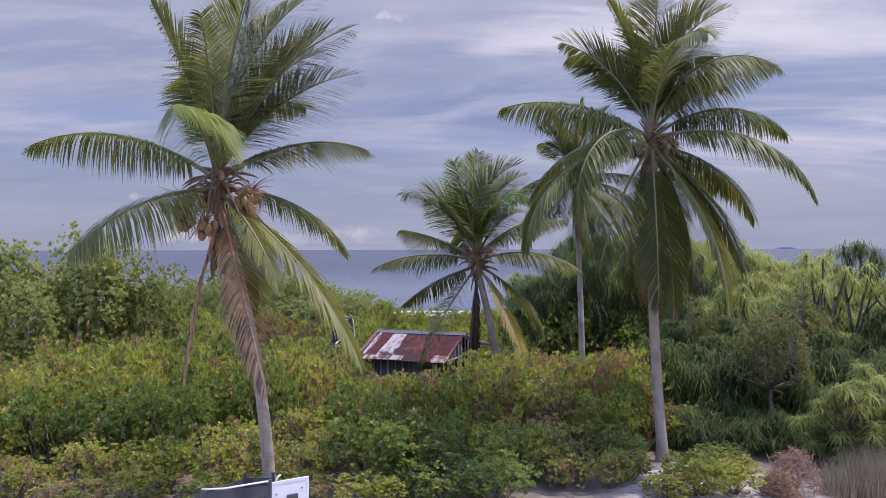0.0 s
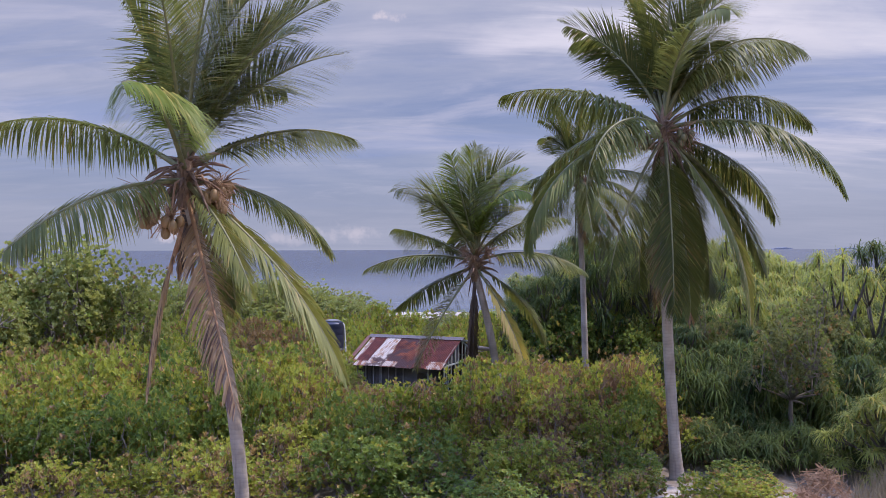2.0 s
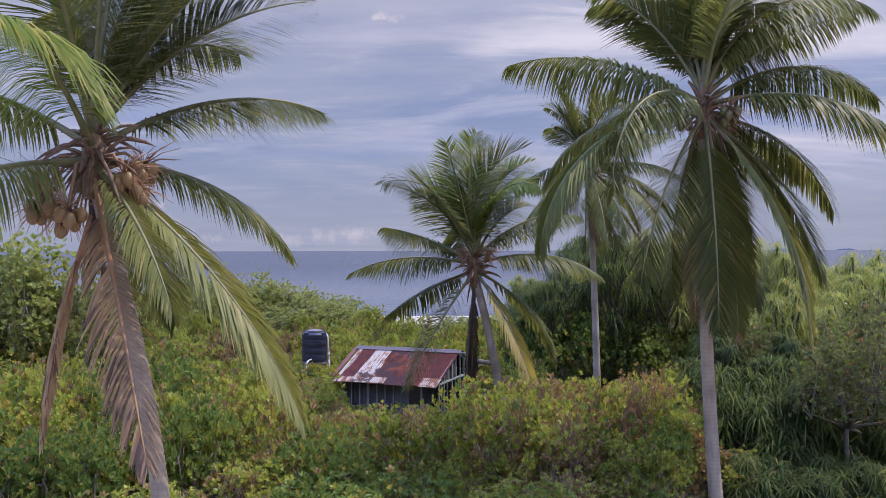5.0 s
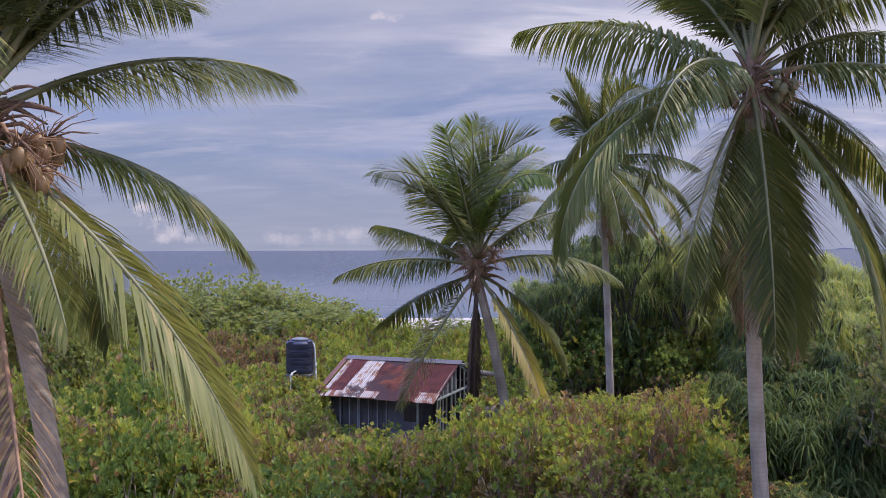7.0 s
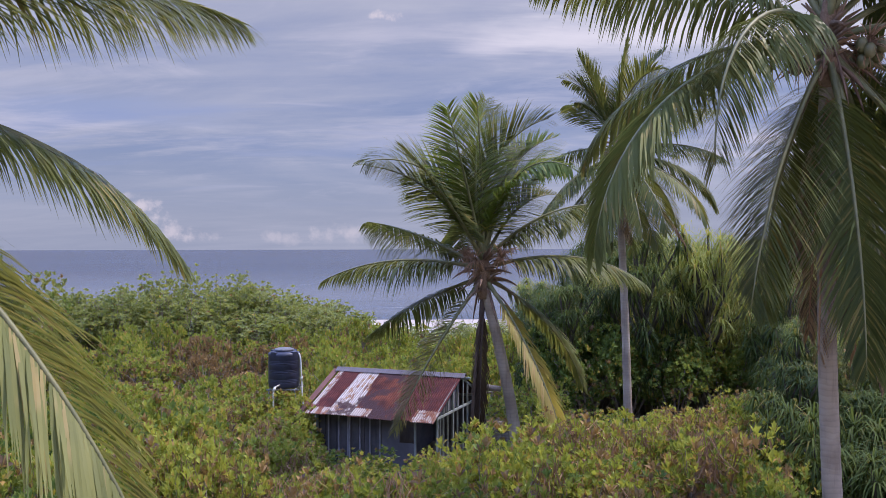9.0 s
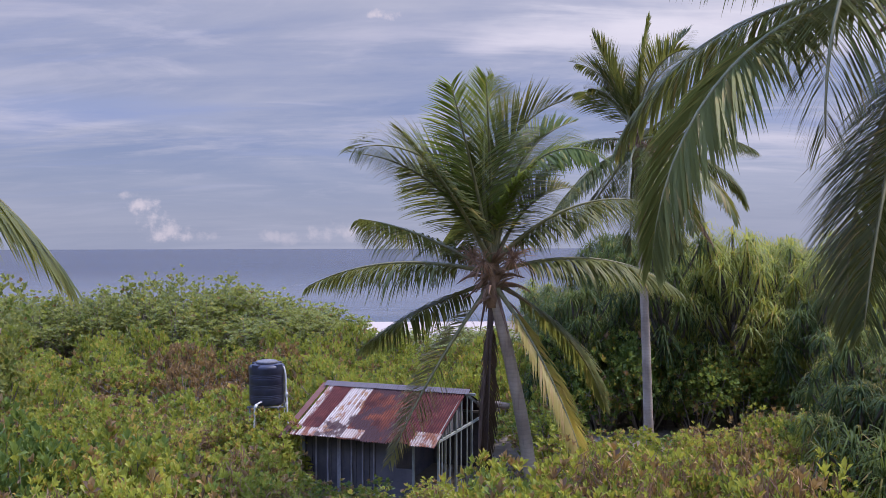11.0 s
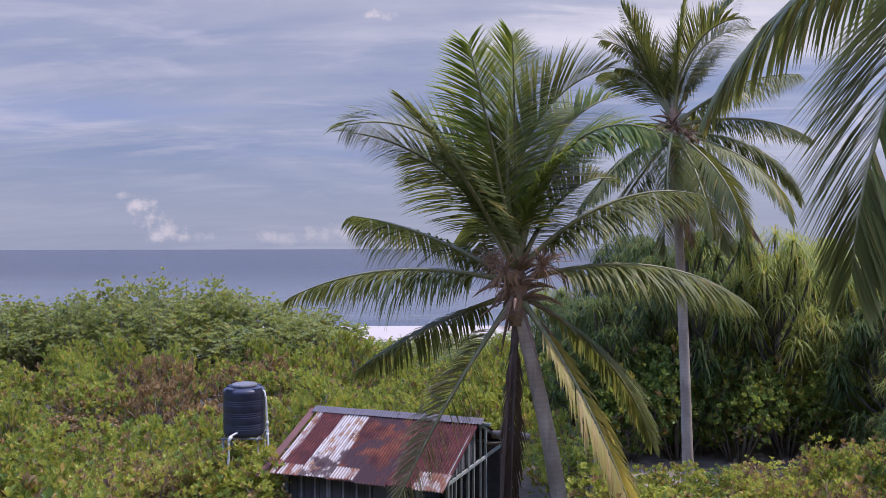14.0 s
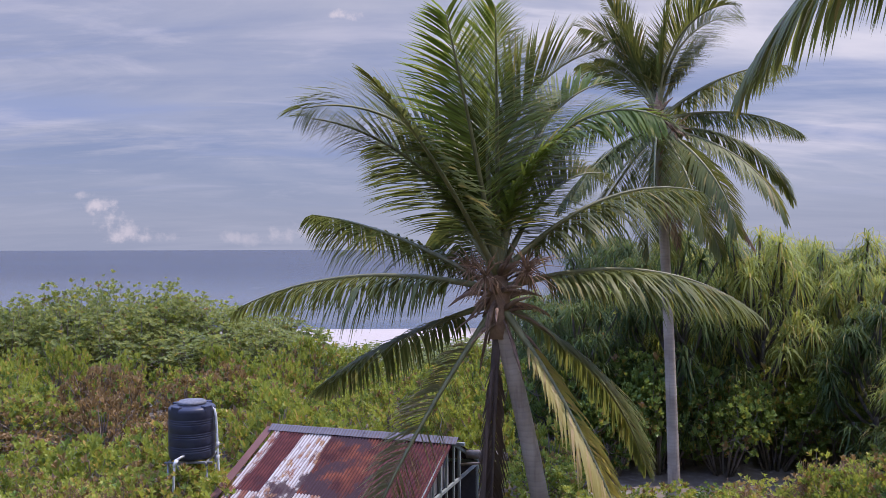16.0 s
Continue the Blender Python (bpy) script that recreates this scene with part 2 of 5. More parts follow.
M_GRASS_DRY = rough_material("dry_grass", (0.26, 0.2, 0.11), (0.36, 0.29, 0.17), 2, 0.9, 0.2)


def trunk_material():
    m, n = material("palm_bark")
    z = n.t.nodes.new("ShaderNodeSeparateXYZ")
    n.link(n.place, z.inputs[0])
    wave = n.t.nodes.new("ShaderNodeTexWave")
    wave.bands_direction = "Z"
    wave.inputs["Scale"].default_value, wave.inputs["Distortion"].default_value, wave.inputs["Detail"].default_value = 3.1, 5.0, 4
    n.link(n.place, wave.inputs["Vector"])
    big, fine = n.noise(n.place, 1.3, 4), n.noise(n.place, 22, 4)
    streaks = n.noise(n.vec(n.place, scale=(14, 14, 1.2)), 1.0, 4)
    col = n.mix(n.ramp(big, 0.3, 0.7), (0.25, 0.2, 0.15), (0.4, 0.335, 0.26))
    col = n.mix(n.ramp(streaks, 0.5, 0.75, 0.0, 0.5), col, (0.17, 0.13, 0.1))
    col = n.mix(n.math("MULTIPLY", n.ramp(wave.outputs["Fac"], 0.7, 1.0), 0.16), col, (0.14, 0.12, 0.1))
    n.put(n.bsdf.inputs["Base Color"], col)
    n.bsdf.inputs["Roughness"].default_value = 0.9
    bump(n, n.math("ADD", n.math("MULTIPLY", wave.outputs["Fac"], -0.4), n.math("MULTIPLY", fine, 0.6)), 0.4, 0.02)
    return m


M_TRUNK = trunk_material()


def sand_material():
    m, n = material("coral_sand")
    big, mid, fine = n.noise(n.place, 0.35, 5), n.noise(n.place, 2.6, 6, 0.65), n.noise(n.place, 40, 4)
    col = n.mix(n.ramp(big, 0.3, 0.7), (0.3, 0.265, 0.23), (0.41, 0.37, 0.32))
    col = n.mix(n.ramp(mid, 0.47, 0.64, 0.0, 0.8), col, (0.17, 0.13, 0.09))
    col = n.mix(n.ramp(fine, 0.6, 0.75, 0.0, 0.35), col, (0.2, 0.16, 0.12))
    y = n.t.nodes.new("ShaderNodeSeparateXYZ")
    n.link(n.place, y.inputs[0])
    col = n.mix(n.ramp(n.math("ADD", y.outputs[1], n.math("MULTIPLY", mid, 6)), 74, 80), col, (0.37, 0.32, 0.27))
    # dark litter together with the plants' shade, both put into the sand's colour
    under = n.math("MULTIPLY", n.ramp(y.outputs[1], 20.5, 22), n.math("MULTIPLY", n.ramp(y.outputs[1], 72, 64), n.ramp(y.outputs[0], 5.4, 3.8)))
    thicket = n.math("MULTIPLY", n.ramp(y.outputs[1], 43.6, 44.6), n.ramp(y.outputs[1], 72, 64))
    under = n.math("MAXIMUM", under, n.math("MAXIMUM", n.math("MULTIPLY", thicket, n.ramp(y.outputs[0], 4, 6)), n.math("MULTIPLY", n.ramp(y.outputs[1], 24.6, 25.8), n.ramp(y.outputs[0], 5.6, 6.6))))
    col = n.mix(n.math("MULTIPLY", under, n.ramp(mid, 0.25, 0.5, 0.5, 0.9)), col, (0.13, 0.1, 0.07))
    n.put(n.bsdf.inputs["Base Color"], col)
    n.bsdf.inputs["Roughness"].default_value = 0.95
    bump(n, n.math("ADD", mid, n.math("MULTIPLY", fine, 0.3)), 0.6, 0.06)
    return m


def sea_material():
    m, n = material("sea_water")
    s = n.t.nodes.new("ShaderNodeSeparateXYZ")
    n.link(n.place, s.inputs[0])
    wob = n.noise(n.vec(n.place, scale=(0.012, 0.05, 1)), 1.0, 4)
    off = n.math("ADD", s.outputs[1], n.math("MULTIPLY", n.math("SUBTRACT", wob, 0.5), 60))
    deep = n.ramp(off, 120, 330)
    col = n.mix(deep, (0.1, 0.106, 0.11), (0.034, 0.033, 0.043))
    reef = n.ramp(n.noise(n.vec(n.place, scale=(0.004, 0.035, 1)), 1.0, 6, 0.62), 0.42, 0.6)
    col = n.mix(n.math("MULTIPLY", reef, 0.6), col, (0.042, 0.06, 0.08))
    foam_line = n.math("ADD", s.outputs[1], n.math("MULTIPLY", n.noise(n.vec(n.place, scale=(0.06, 0.12, 1)), 1.0, 4), 16))
    foam = n.math("MULTIPLY", n.ramp(foam_line, 100, 109, 1.0, 0.0), n.ramp(n.noise(n.vec(n.place, scale=(0.15, 0.6, 1)), 1.0, 5, 0.7), 0.26, 0.46))
    caps = n.math("MULTIPLY", n.ramp(n.noise(n.vec(n.place, scale=(0.05, 0.3, 1)), 1.0, 6, 0.7), 0.66, 0.74), n.ramp(off, 105, 240, 0.9, 0.0))
    foam = n.math("MAXIMUM", foam, caps)
    col = n.mix(foam, col, (0.31, 0.31, 0.3))
    n.put(n.bsdf.inputs["Base Color"], col)
    n.put(n.bsdf.inputs["Roughness"], n.math("ADD", n.math("MULTIPLY", foam, 0.6), 0.25))
    n.bsdf.inputs["IOR"].default_value = 1.33
    n.bsdf.inputs["Specular IOR Level"].default_value = 0.25
    b1 = n.noise(n.vec(n.place, scale=(0.25, 0.7, 1)), 1.0, 5, 0.6)
    bump(n, b1, 0.55, 0.5)
    return m


M_SAND, M_SEA = sand_material(), sea_material()


# ---------------------------------------------------------------- mesh helpers
class Shape:
    """Collects vertices and faces of one mesh."""

    def __init__(self):
        self.v, self.f, self.m = [], [], []

    def add(self, verts, faces, mat=0):
        o = len(self.v)
        self.v.extend(tuple(p) for p in verts)
        self.f.extend(tuple(i + o for i in f) for f in faces)
        self.m.extend([mat] * len(faces))

    def tube(self, pts, radii, sides=8, cap=True, mat=0, wobble=0.0):
        pts = [Vector(p) for p in pts]
        ring, ref = [], Vector((0.13, 0.97, 0.2))
        for i, p in enumerate(pts):
            d = (pts[min(i + 1, len(pts) - 1)] - pts[max(i - 1, 0)]).normalized()
            a = d.cross(ref)
            if a.length < 0.05:
                a = d.cross(Vector((1, 0, 0)))
            a.normalize()
            b = d.cross(a)
            r = radii[i] if isinstance(radii, (list, tuple)) else radii
            for k in range(sides):
                t = 2 * math.pi * k / sides
                rr = r * (1 + wobble * math.sin(3 * t + i * 1.7))
                ring.append(p + a * (rr * math.cos(t)) + b * (rr * math.sin(t)))
        faces = [(i * sides + k, i * sides + (k + 1) % sides, (i + 1) * sides + (k + 1) % sides, (i + 1) * sides + k)
                 for i in range(len(pts) - 1) for k in range(sides)]
        if cap:
            faces += [tuple(range(sides - 1, -1, -1)), tuple(range((len(pts) - 1) * sides, len(pts) * sides))]
        self.add(ring, faces, mat)

    def box(self, lo, hi, m=None, mat=0):
        c = [Vector((x, y, z)) for z in (lo[2], hi[2]) for y in (lo[1], hi[1]) for x in (lo[0], hi[0])]
        if m is not None:
            c = [m @ p for p in c]
        self.add(c, [(0, 2, 3, 1), (4, 5, 7, 6), (0, 1, 5, 4), (2, 6, 7, 3), (0, 4, 6, 2), (1, 3, 7, 5)], mat)

    def beam(self, a, b, w, h, mat=0):
        """A squared timber from a to b, with slightly eased ends."""
        a, b = Vector(a), Vector(b)
        d = (b - a).normalized()
        s = d.cross(Vector((0, 0, 1)))
        s = s.normalized() if s.length > 0.01 else Vector((1, 0, 0))
        u = s.cross(d)
        e = min(w, h) * 0.18
        prof = [(-w / 2 + e, -h / 2), (w / 2 - e, -h / 2), (w / 2, -h / 2 + e), (w / 2, h / 2 - e), (w / 2 - e, h / 2), (-w / 2 + e, h / 2), (-w / 2, h / 2 - e), (-w / 2, -h / 2 + e)]
        vs = [p + s * x + u * y for p in (a, b) for x, y in prof]
        fs = [(k, (k + 1) % 8, 8 + (k + 1) % 8, 8 + k) for k in range(8)] + [tuple(range(7, -1, -1)), tuple(range(8, 16))]
        self.add(vs, fs, mat)

    def mesh(self, name, mats, smooth=False):
        me = bpy.data.meshes.new(name)
        me.from_pydata(self.v, [], self.f)
        for mt in (mats if isinstance(mats, (list, tuple)) else [mats]):
            me.materials.append(mt)
        if any(self.m):
            me.polygons.foreach_set("material_index", self.m)
        if smooth:
            me.polygons.foreach_set("use_smooth", [True] * len(me.polygons))
        me.update()
        return me


def tri_mesh(name, verts, tris, mats, index=None):
    """A mesh from numpy arrays of points and triangles."""
    me = bpy.data.meshes.new(name)
    me.vertices.add(len(verts))
    me.vertices.foreach_set("co", np.asarray(verts, np.float32).ravel())
    me.loops.add(len(tris) * 3)
    me.loops.foreach_set("vertex_index", np.asarray(tris, np.int32).ravel())
    me.polygons.add(len(tris))
    me.polygons.foreach_set("loop_start", np.arange(0, len(tris) * 3, 3, dtype=np.int32))
    for mt in mats:
        me.materials.append(mt)
    if index is not None:
        me.polygons.foreach_set("material_index", np.asarray(index, np.int32))
    me.update(calc_edges=True)
    me.validate()
    return me


def thing(name, at, label, category, group="", kind=""):
    ob = new(name)
    ob.empty_display_size = 0.2
    ob.matrix_world = at if isinstance(at, Matrix) else Matrix.Translation(at)
    return tagged(ob, label, category, group, kind)


def part(name, me, parent, label=""):
    ob = new(name, me)
    ob.parent = parent
    return tagged(ob, label) if label else ob


rng = np.random.default_rng(7)


def smooth(a, b, x):
    t = np.clip((x - a) / (b - a), 0, 1)
    return t * t * (3 - 2 * t)


def ground_z(x, y):
    """Height of the sandy ground: gently uneven, falling to the beach and under the sea."""
    base = 0.1 * math.sin(x * 0.31 + 0.7) * math.cos(y * 0.27) + 0.05 * math.sin(x * 0.9 + y * 0.63)
    return base * (1 - float(smooth(70, 78, y))) - 1.15 * float(smooth(78, 112, y)) - 3.0 * float(smooth(112, 175, y)) - 25 * float(smooth(200, 900, y))


# ---------------------------------------------------------------- ground and sea
def ground():
    xs = sorted(set(list(np.arange(-60, 61, 1.0)) + [-4800, -2000, -800, -300, -150, -90, 90, 150, 300, 800, 2000, 4800]))
    ys = sorted(set(list(np.arange(-10, 112, 1.0)) + [-4800, -1500, -400, -100, -40, 130, 170, 300, 900, 2000, 4900]))
    s = Shape()
    vs = [(x, y, ground_z(x, y)) for y in ys for x in xs]
    n = len(xs)
    s.add(vs, [(j * n + i, j * n + i + 1, (j + 1) * n + i + 1, (j + 1) * n + i) for j in range(len(ys) - 1) for i in range(n - 1)])
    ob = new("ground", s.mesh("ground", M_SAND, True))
    tagged(ob, "pale coral sand with leaf litter and painted shade, sloping to the beach", "ground", kind="structure")


def sea():
    s = Shape()
    xs, ys = [-4900, -800, -200, -60, 60, 200, 800, 4900], [84, 110, 160, 300, 800, 2000, 4950]
    n = len(xs)
    s.add([(x, y, -0.85) for y in ys for x in xs], [(j * n + i, j * n + i + 1, (j + 1) * n + i + 1, (j + 1) * n + i) for j in range(len(ys) - 1) for i in range(n - 1)])
    ob = new("water", s.mesh("water", M_SEA))
    tagged(ob, "blue-grey sea with white surf along the beach", "sea", kind="structure")


ground()
sea()


# ---------------------------------------------------------------- coconut palms
def frond_curve(azimuth, rise, droop, length, n=18):
    """Points of a frond's stalk from the heart outwards, and its direction at each."""
    a, e0, d = radians(azimuth), radians(rise), radians(droop)
    pts, p = [Vector((0, 0, 0))], Vector((0, 0, 0))
    for i in range(n):
        e = e0 - d * ((i + 0.5) / n) ** 1.4
        p = p + Vector((math.cos(a) * math.cos(e), math.sin(a) * math.cos(e), math.sin(e))) * (length / n)
        pts.append(p.copy())
    return pts


def frond(parent, azimuth, rise, droop, length, mat, rnd, dead=False, torn=0.0, full=1.0, fine=1.0, limpness=1.0, blade=1.0, fanned=False):
    """One feather frond: a tapered stalk (part) with two rows of leaflets, stiff on rising fronds and hanging limp on low ones."""
    pts = frond_curve(azimuth, rise, droop, length)
    n = len(pts) - 1
    s = Shape()
    s.tube(pts, [0.042 * (1 - i / n) ** 0.8 + 0.03 * math.exp(-9 * i / n) + 0.007 for i in range(n + 1)], 6)
    stalk = part("frond", s.mesh("frond_stalk", M_RACHIS_GREY if mat == M_FROND_GREY else M_RACHIS_DEAD if dead else M_RACHIS, True), parent)
    stalk.matrix_parent_inverse = Matrix()
    pairs = int(33 * length * full / fine ** 0.4)
    verts, tris = [], []
    lateral = abs(math.cos(radians(azimuth)))
    rising = rise - 0.5 * droop > 22
    if fanned:
        twist = -1.1
    elif rising:
        twist = rnd.choice((-1, 1)) * (rnd.uniform(0.1, 0.35) + 0.75 * lateral)
    elif rise <= -20:
        twist = 0.12 if lateral > 0.8 and not dead else rnd.uniform(-0.2, 0.2)
    else:
        twist = rnd.uniform(-0.25, 0.25)
    down = Vector((0, 0, -1))
    wind = Vector((0.12, 0.1, 0))
    gaps = [rnd.uniform(0.2, 0.95) for _ in range(4)]
    reach = min(1.5, length * 0.31) * blade
    for k in range(pairs):
        u = 0.17 + 0.83 * (k + 0.5 + rnd.uniform(-0.25, 0.25)) / pairs
        i = min(int(u * n), n - 1)
        base = pts[i].lerp(pts[i + 1], u * n - i)
        fwd = (pts[i + 1] - pts[i]).normalized()
        sidev = fwd.cross(Vector((0, 0, 1)))
        if sidev.length < 0.15:
            sidev = Vector((-math.sin(radians(azimuth)), math.cos(radians(azimuth)), 0)) * -1
        sidev.normalize()
        sidev = Matrix.Rotation(twist, 3, fwd) @ sidev
        top = sidev.cross(fwd)
        env = min(1.0, 0.55 + 1.6 * (u - 0.17)) * (1.0 - 0.72 * max(0.0, (u - 0.45) / 0.55) ** 1.7)
        tuft = 0.12 * math.sin(u * 31 + azimuth)       # leaflets bunch and part along the stalk
        for sg in (-1, 1):
            if rnd.random() < torn or min(abs(u - g) for g in gaps[:2 if sg > 0 else 4]) < 0.006:
                continue
            ll = reach * env * rnd.uniform(0.85, 1.12)
            steep, limp = max(0.0, fwd.z), max(0.0, -fwd.z)
            lean = (0.62 + 0.3 * u + 0.75 * u ** 3 if rising else 0.34 + 0.3 * u + 0.85 * u ** 3) + 0.25 * limp + 0.5 * tuft + rnd.uniform(-0.12, 0.12)
            ll *= 1 - 0.1 * limp
            if dead:
                hang = 2.2 if rise < -82 else 1.0
            elif fanned:
                hang = 0.45
            elif rising:
                hang = (0.4 + 0.9 * max(0.0, 0.4 - fwd.z)) * limpness
            else:
                hang = 2.1 * (0.8 if rise < -20 else limpness) * (1 - (0.72 if rise <= -20 else 0.58) * limp)
            hang *= rnd.uniform(0.7, 1.3)
            d0 = (sidev * sg + fwd * lean + top * (0.28 - 0.3 * u) + wind * 0.5 + Vector((rnd.uniform(-.1, .1), rnd.uniform(-.1, .1), rnd.uniform(-.12, .06)))).normalized()
            q = base.copy()
            wdir = d0.cross(down)
            wdir = (wdir.normalized() if wdir.length > 0.05 else sidev).lerp(fwd, 0.35).normalized()
            wd = 0.0162 * fine * (0.7 + 0.12 * length)
            o = len(verts)
            for j, (uu, ww) in enumerate(((0, 0.5), (0.33, 1.0), (0.68, 0.75), (1.0, 0.0))):
                if j:
                    d = (d0 + down * (hang * (uu - 0.15) * 1.35) + wind * uu * 0.6).normalized()
                    q = q + d * (ll * (0.34 if j < 3 else 0.32))
                if ww:
                    verts += [q - wdir * wd * ww, q + wdir * wd * ww]
                else:
                    verts.append(q.copy())
            tris += [(o, o + 1, o + 3), (o, o + 3, o + 2), (o + 2, o + 3, o + 5), (o + 2, o + 5, o + 4), (o + 4, o + 5, o + 6)]
    me = tri_mesh("blade", np.array([tuple(v) for v in verts]), np.array(tris), [mat])
    part("blade", me, stalk)
    return stalk


def palm_trunk(parent, base, top, bow, r0, r1):
    """A slender ringed trunk with a swollen foot, from base to the crown's heart (both in the palm's own frame)."""
    base, top = Vector(base), Vector(top)
    h = (top - base).length
    n = max(24, int(h / 0.11))
    pts, rad = [], []
    for i in range(n + 1):
        t = i / n
        p = base.lerp(top, t) + Vector(bow) * (math.sin(math.pi * t) * 1.0)
        pts.append(p)
        foot = 0.65 * math.exp(-t * h / 0.35)
        ring = 0.003 if i % 2 else -0.003
        rad.append((r0 + (r1 - r0) * t) * (1 + foot + ring))
    s = Shape()
    s.tube(pts, rad, 14, wobble=0.012)
    part("trunk", s.mesh("trunk", M_TRUNK, True), parent)


def crown_details(parent, heart, rnd, nuts, bracts=13, reach=1.0):
    """Fibre sheath, dry flower stalks and clusters of coconuts round the heart."""
    s = Shape()
    hv = Vector(heart)
    s.tube([hv + Vector((0, 0, z)) for z in (-0.75, -0.5, -0.2, 0.1, 0.45, 0.8)], [0.13, 0.16, 0.18, 0.16, 0.11, 0.04], 12, wobble=0.15)
    for k in range(30):
        a, e = rnd.uniform(0, 6.28), rnd.uniform(-0.9, 1.2)
        d = Vector((math.cos(a) * math.cos(e), math.sin(a) * math.cos(e), math.sin(e)))
        p = hv + Vector((0, 0, rnd.uniform(-0.5, 0.3))) + d * 0.12
        l = rnd.uniform(0.3, 0.75)
        s.tube([p, p + d * l * 0.5, p + d * l + Vector((0, 0, -0.15 * l))], [0.05, 0.035, 0.012], 4)
    part("sheath", s.mesh("sheath", M_FIBRE, True), parent, "brown fibrous leaf sheath")
    for k in range(bracts):
        sp = Shape()
        a, e = k * 2.4 + rnd.uniform(-.3, .3), rnd.uniform(-1.2, 0.75)
        d = Vector((math.cos(a) * math.cos(e), math.sin(a) * math.cos(e), math.sin(e)))
        p = hv + Vector((0, 0, rnd.uniform(-0.35, 0.15))) + d * 0.12
        l = rnd.uniform(0.45, 1.0) * (0.8 + 0.2 * reach)
        fat = rnd.uniform(0.3, 0.75)
        sp.tube([p + d * l * u + Vector((0, 0, -0.45 * l * u * u)) for u in (0, 0.3, 0.55, 0.8, 1.0)], [0.018, 0.03 * fat, 0.055 * fat, 0.04 * fat, 0.004], 6)
        part("bract", sp.mesh("bract", M_SPATHE, True), parent, "dry brown boat-shaped bract")
    for c, (a, zz, count, green) in enumerate(nuts):
        st = Shape()
        a = radians(a)
        out = Vector((math.cos(a), math.sin(a), 0))
        p0 = hv + Vector((0, 0, -0.1))
        p3 = hv + out * 0.5 * reach + Vector((0, 0, zz))
        st.tube([p0, hv + out * 0.32 * reach + Vector((0, 0, 0.05 + zz * 0.3)), p3], [0.035, 0.028, 0.02], 5)
        for k in range(64):
            b = rnd.uniform(0, 6.28)
            q = p3 + Vector((math.cos(b) * 0.26, math.sin(b) * 0.26, rnd.uniform(-0.55, 0.4))) + out * rnd.uniform(-.3, .4)
            st.tube([p3, p3.lerp(q, 0.5) + Vector((0, 0, 0.06)), q], [0.009, 0.007, 0.004], 4)
        stalk = part("fruit_stalk", st.mesh("fruit_stalk", M_VINE, True), parent)
        for k in range(count):
            b, rr = 2.4 * k + c, 0.09 + 0.05 * (k % 3)
            q = p3 + Vector((math.cos(b) * rr, math.sin(b) * rr, -0.08 - 0.1 * (k // 3) + rnd.uniform(-.03, .03)))
            nut = Shape()
            rows = 7
            for i in range(rows + 1):
                t = math.pi * i / rows
                for j in range(9):
                    f = 2 * math.pi * j / 9
                    r = 0.095 * math.sin(t) * (1 + 0.06 * math.cos(3 * f))
                    nut.v.append((q.x + r * math.cos(f), q.y + r * math.sin(f), q.z + 0.125 * math.cos(t)))
            nut.f = [(i * 9 + j, i * 9 + (j + 1) % 9, (i + 1) * 9 + (j + 1) % 9, (i + 1) * 9 + j) for i in range(rows) for j in range(9)]
            nut.m = [0] * len(nut.f)
            part("coconut", nut.mesh("coconut", M_COCONUT_GREEN if green else M_COCONUT, True), stalk)


TONES = {"g": M_FROND, "w": M_FROND, "f": M_FROND_FANNED, "y": M_FROND_YOUNG, "o": M_FROND_OLD, "s": M_FROND_STRAW}


def palm(base, heart, bow, r0, r1, fronds, label, seed, nuts, dead=(), reach=1.0, inner=6, fine=1.0, limpness=0.8, bracts=13):
    """A coconut palm; each frond: azimuth, rise, droop, length and tone (green, wide-spread green, fanned, young, yellowing, straw)."""
    rnd = random.Random(seed)
    base = (base[0], base[1], ground_z(base[0], base[1]) - 0.08)
    ob = thing("coconut_palm", base, label, "palm tree", "coconut palms")
    h = Vector(heart) - Vector(base)
    palm_trunk(ob, (0, 0, 0), h - Vector((0, 0, 0.35)), bow, r0, r1)
    crown_details(ob, h, rnd, nuts, bracts, reach)
    for az, rise, droop, length, tone in fronds:
        st = frond(ob, az, rise, droop, length, TONES[tone], rnd, torn={"s": 0.22, "f": 0.2, "o": 0.08}.get(tone, 0.03), full=1.5 if tone == "w" else 1.0, fine=fine, limpness=0.4 if tone == "w" else limpness, blade={"s": 0.75, "f": 0.62, "w": 1.12}.get(tone, 1.0), fanned=tone == "f")
        st.location = h + Vector((0, 0, 0.25 if rise > 40 else 0.05 if rise > 0 else -0.15))
    reach_most = max(f[3] for f in fronds)
    for i in range(inner):      # the younger leaves packed round the spear and at the back of the crown
        st = frond(ob, 40 + i * 137.5 % 110, rnd.uniform(55, 84), rnd.uniform(25, 70), reach_most * rnd.uniform(0.72, 0.9), M_FROND, rnd, torn=0.03, fine=fine, limpness=limpness)
        st.location = h + Vector((0, 0, 0.2))
    for az, rise, droop, length, dz in dead:
        st = frond(ob, az, rise, droop, length, M_FROND_GREY if rise < -82 else M_FROND_DEAD, rnd, dead=True, torn=0.12, blade=0.75 if rise < -82 else 0.8)
        st.location = h + Vector((0, 0, dz))
        tagged(st, "dead brown frond hanging down")
    return ob


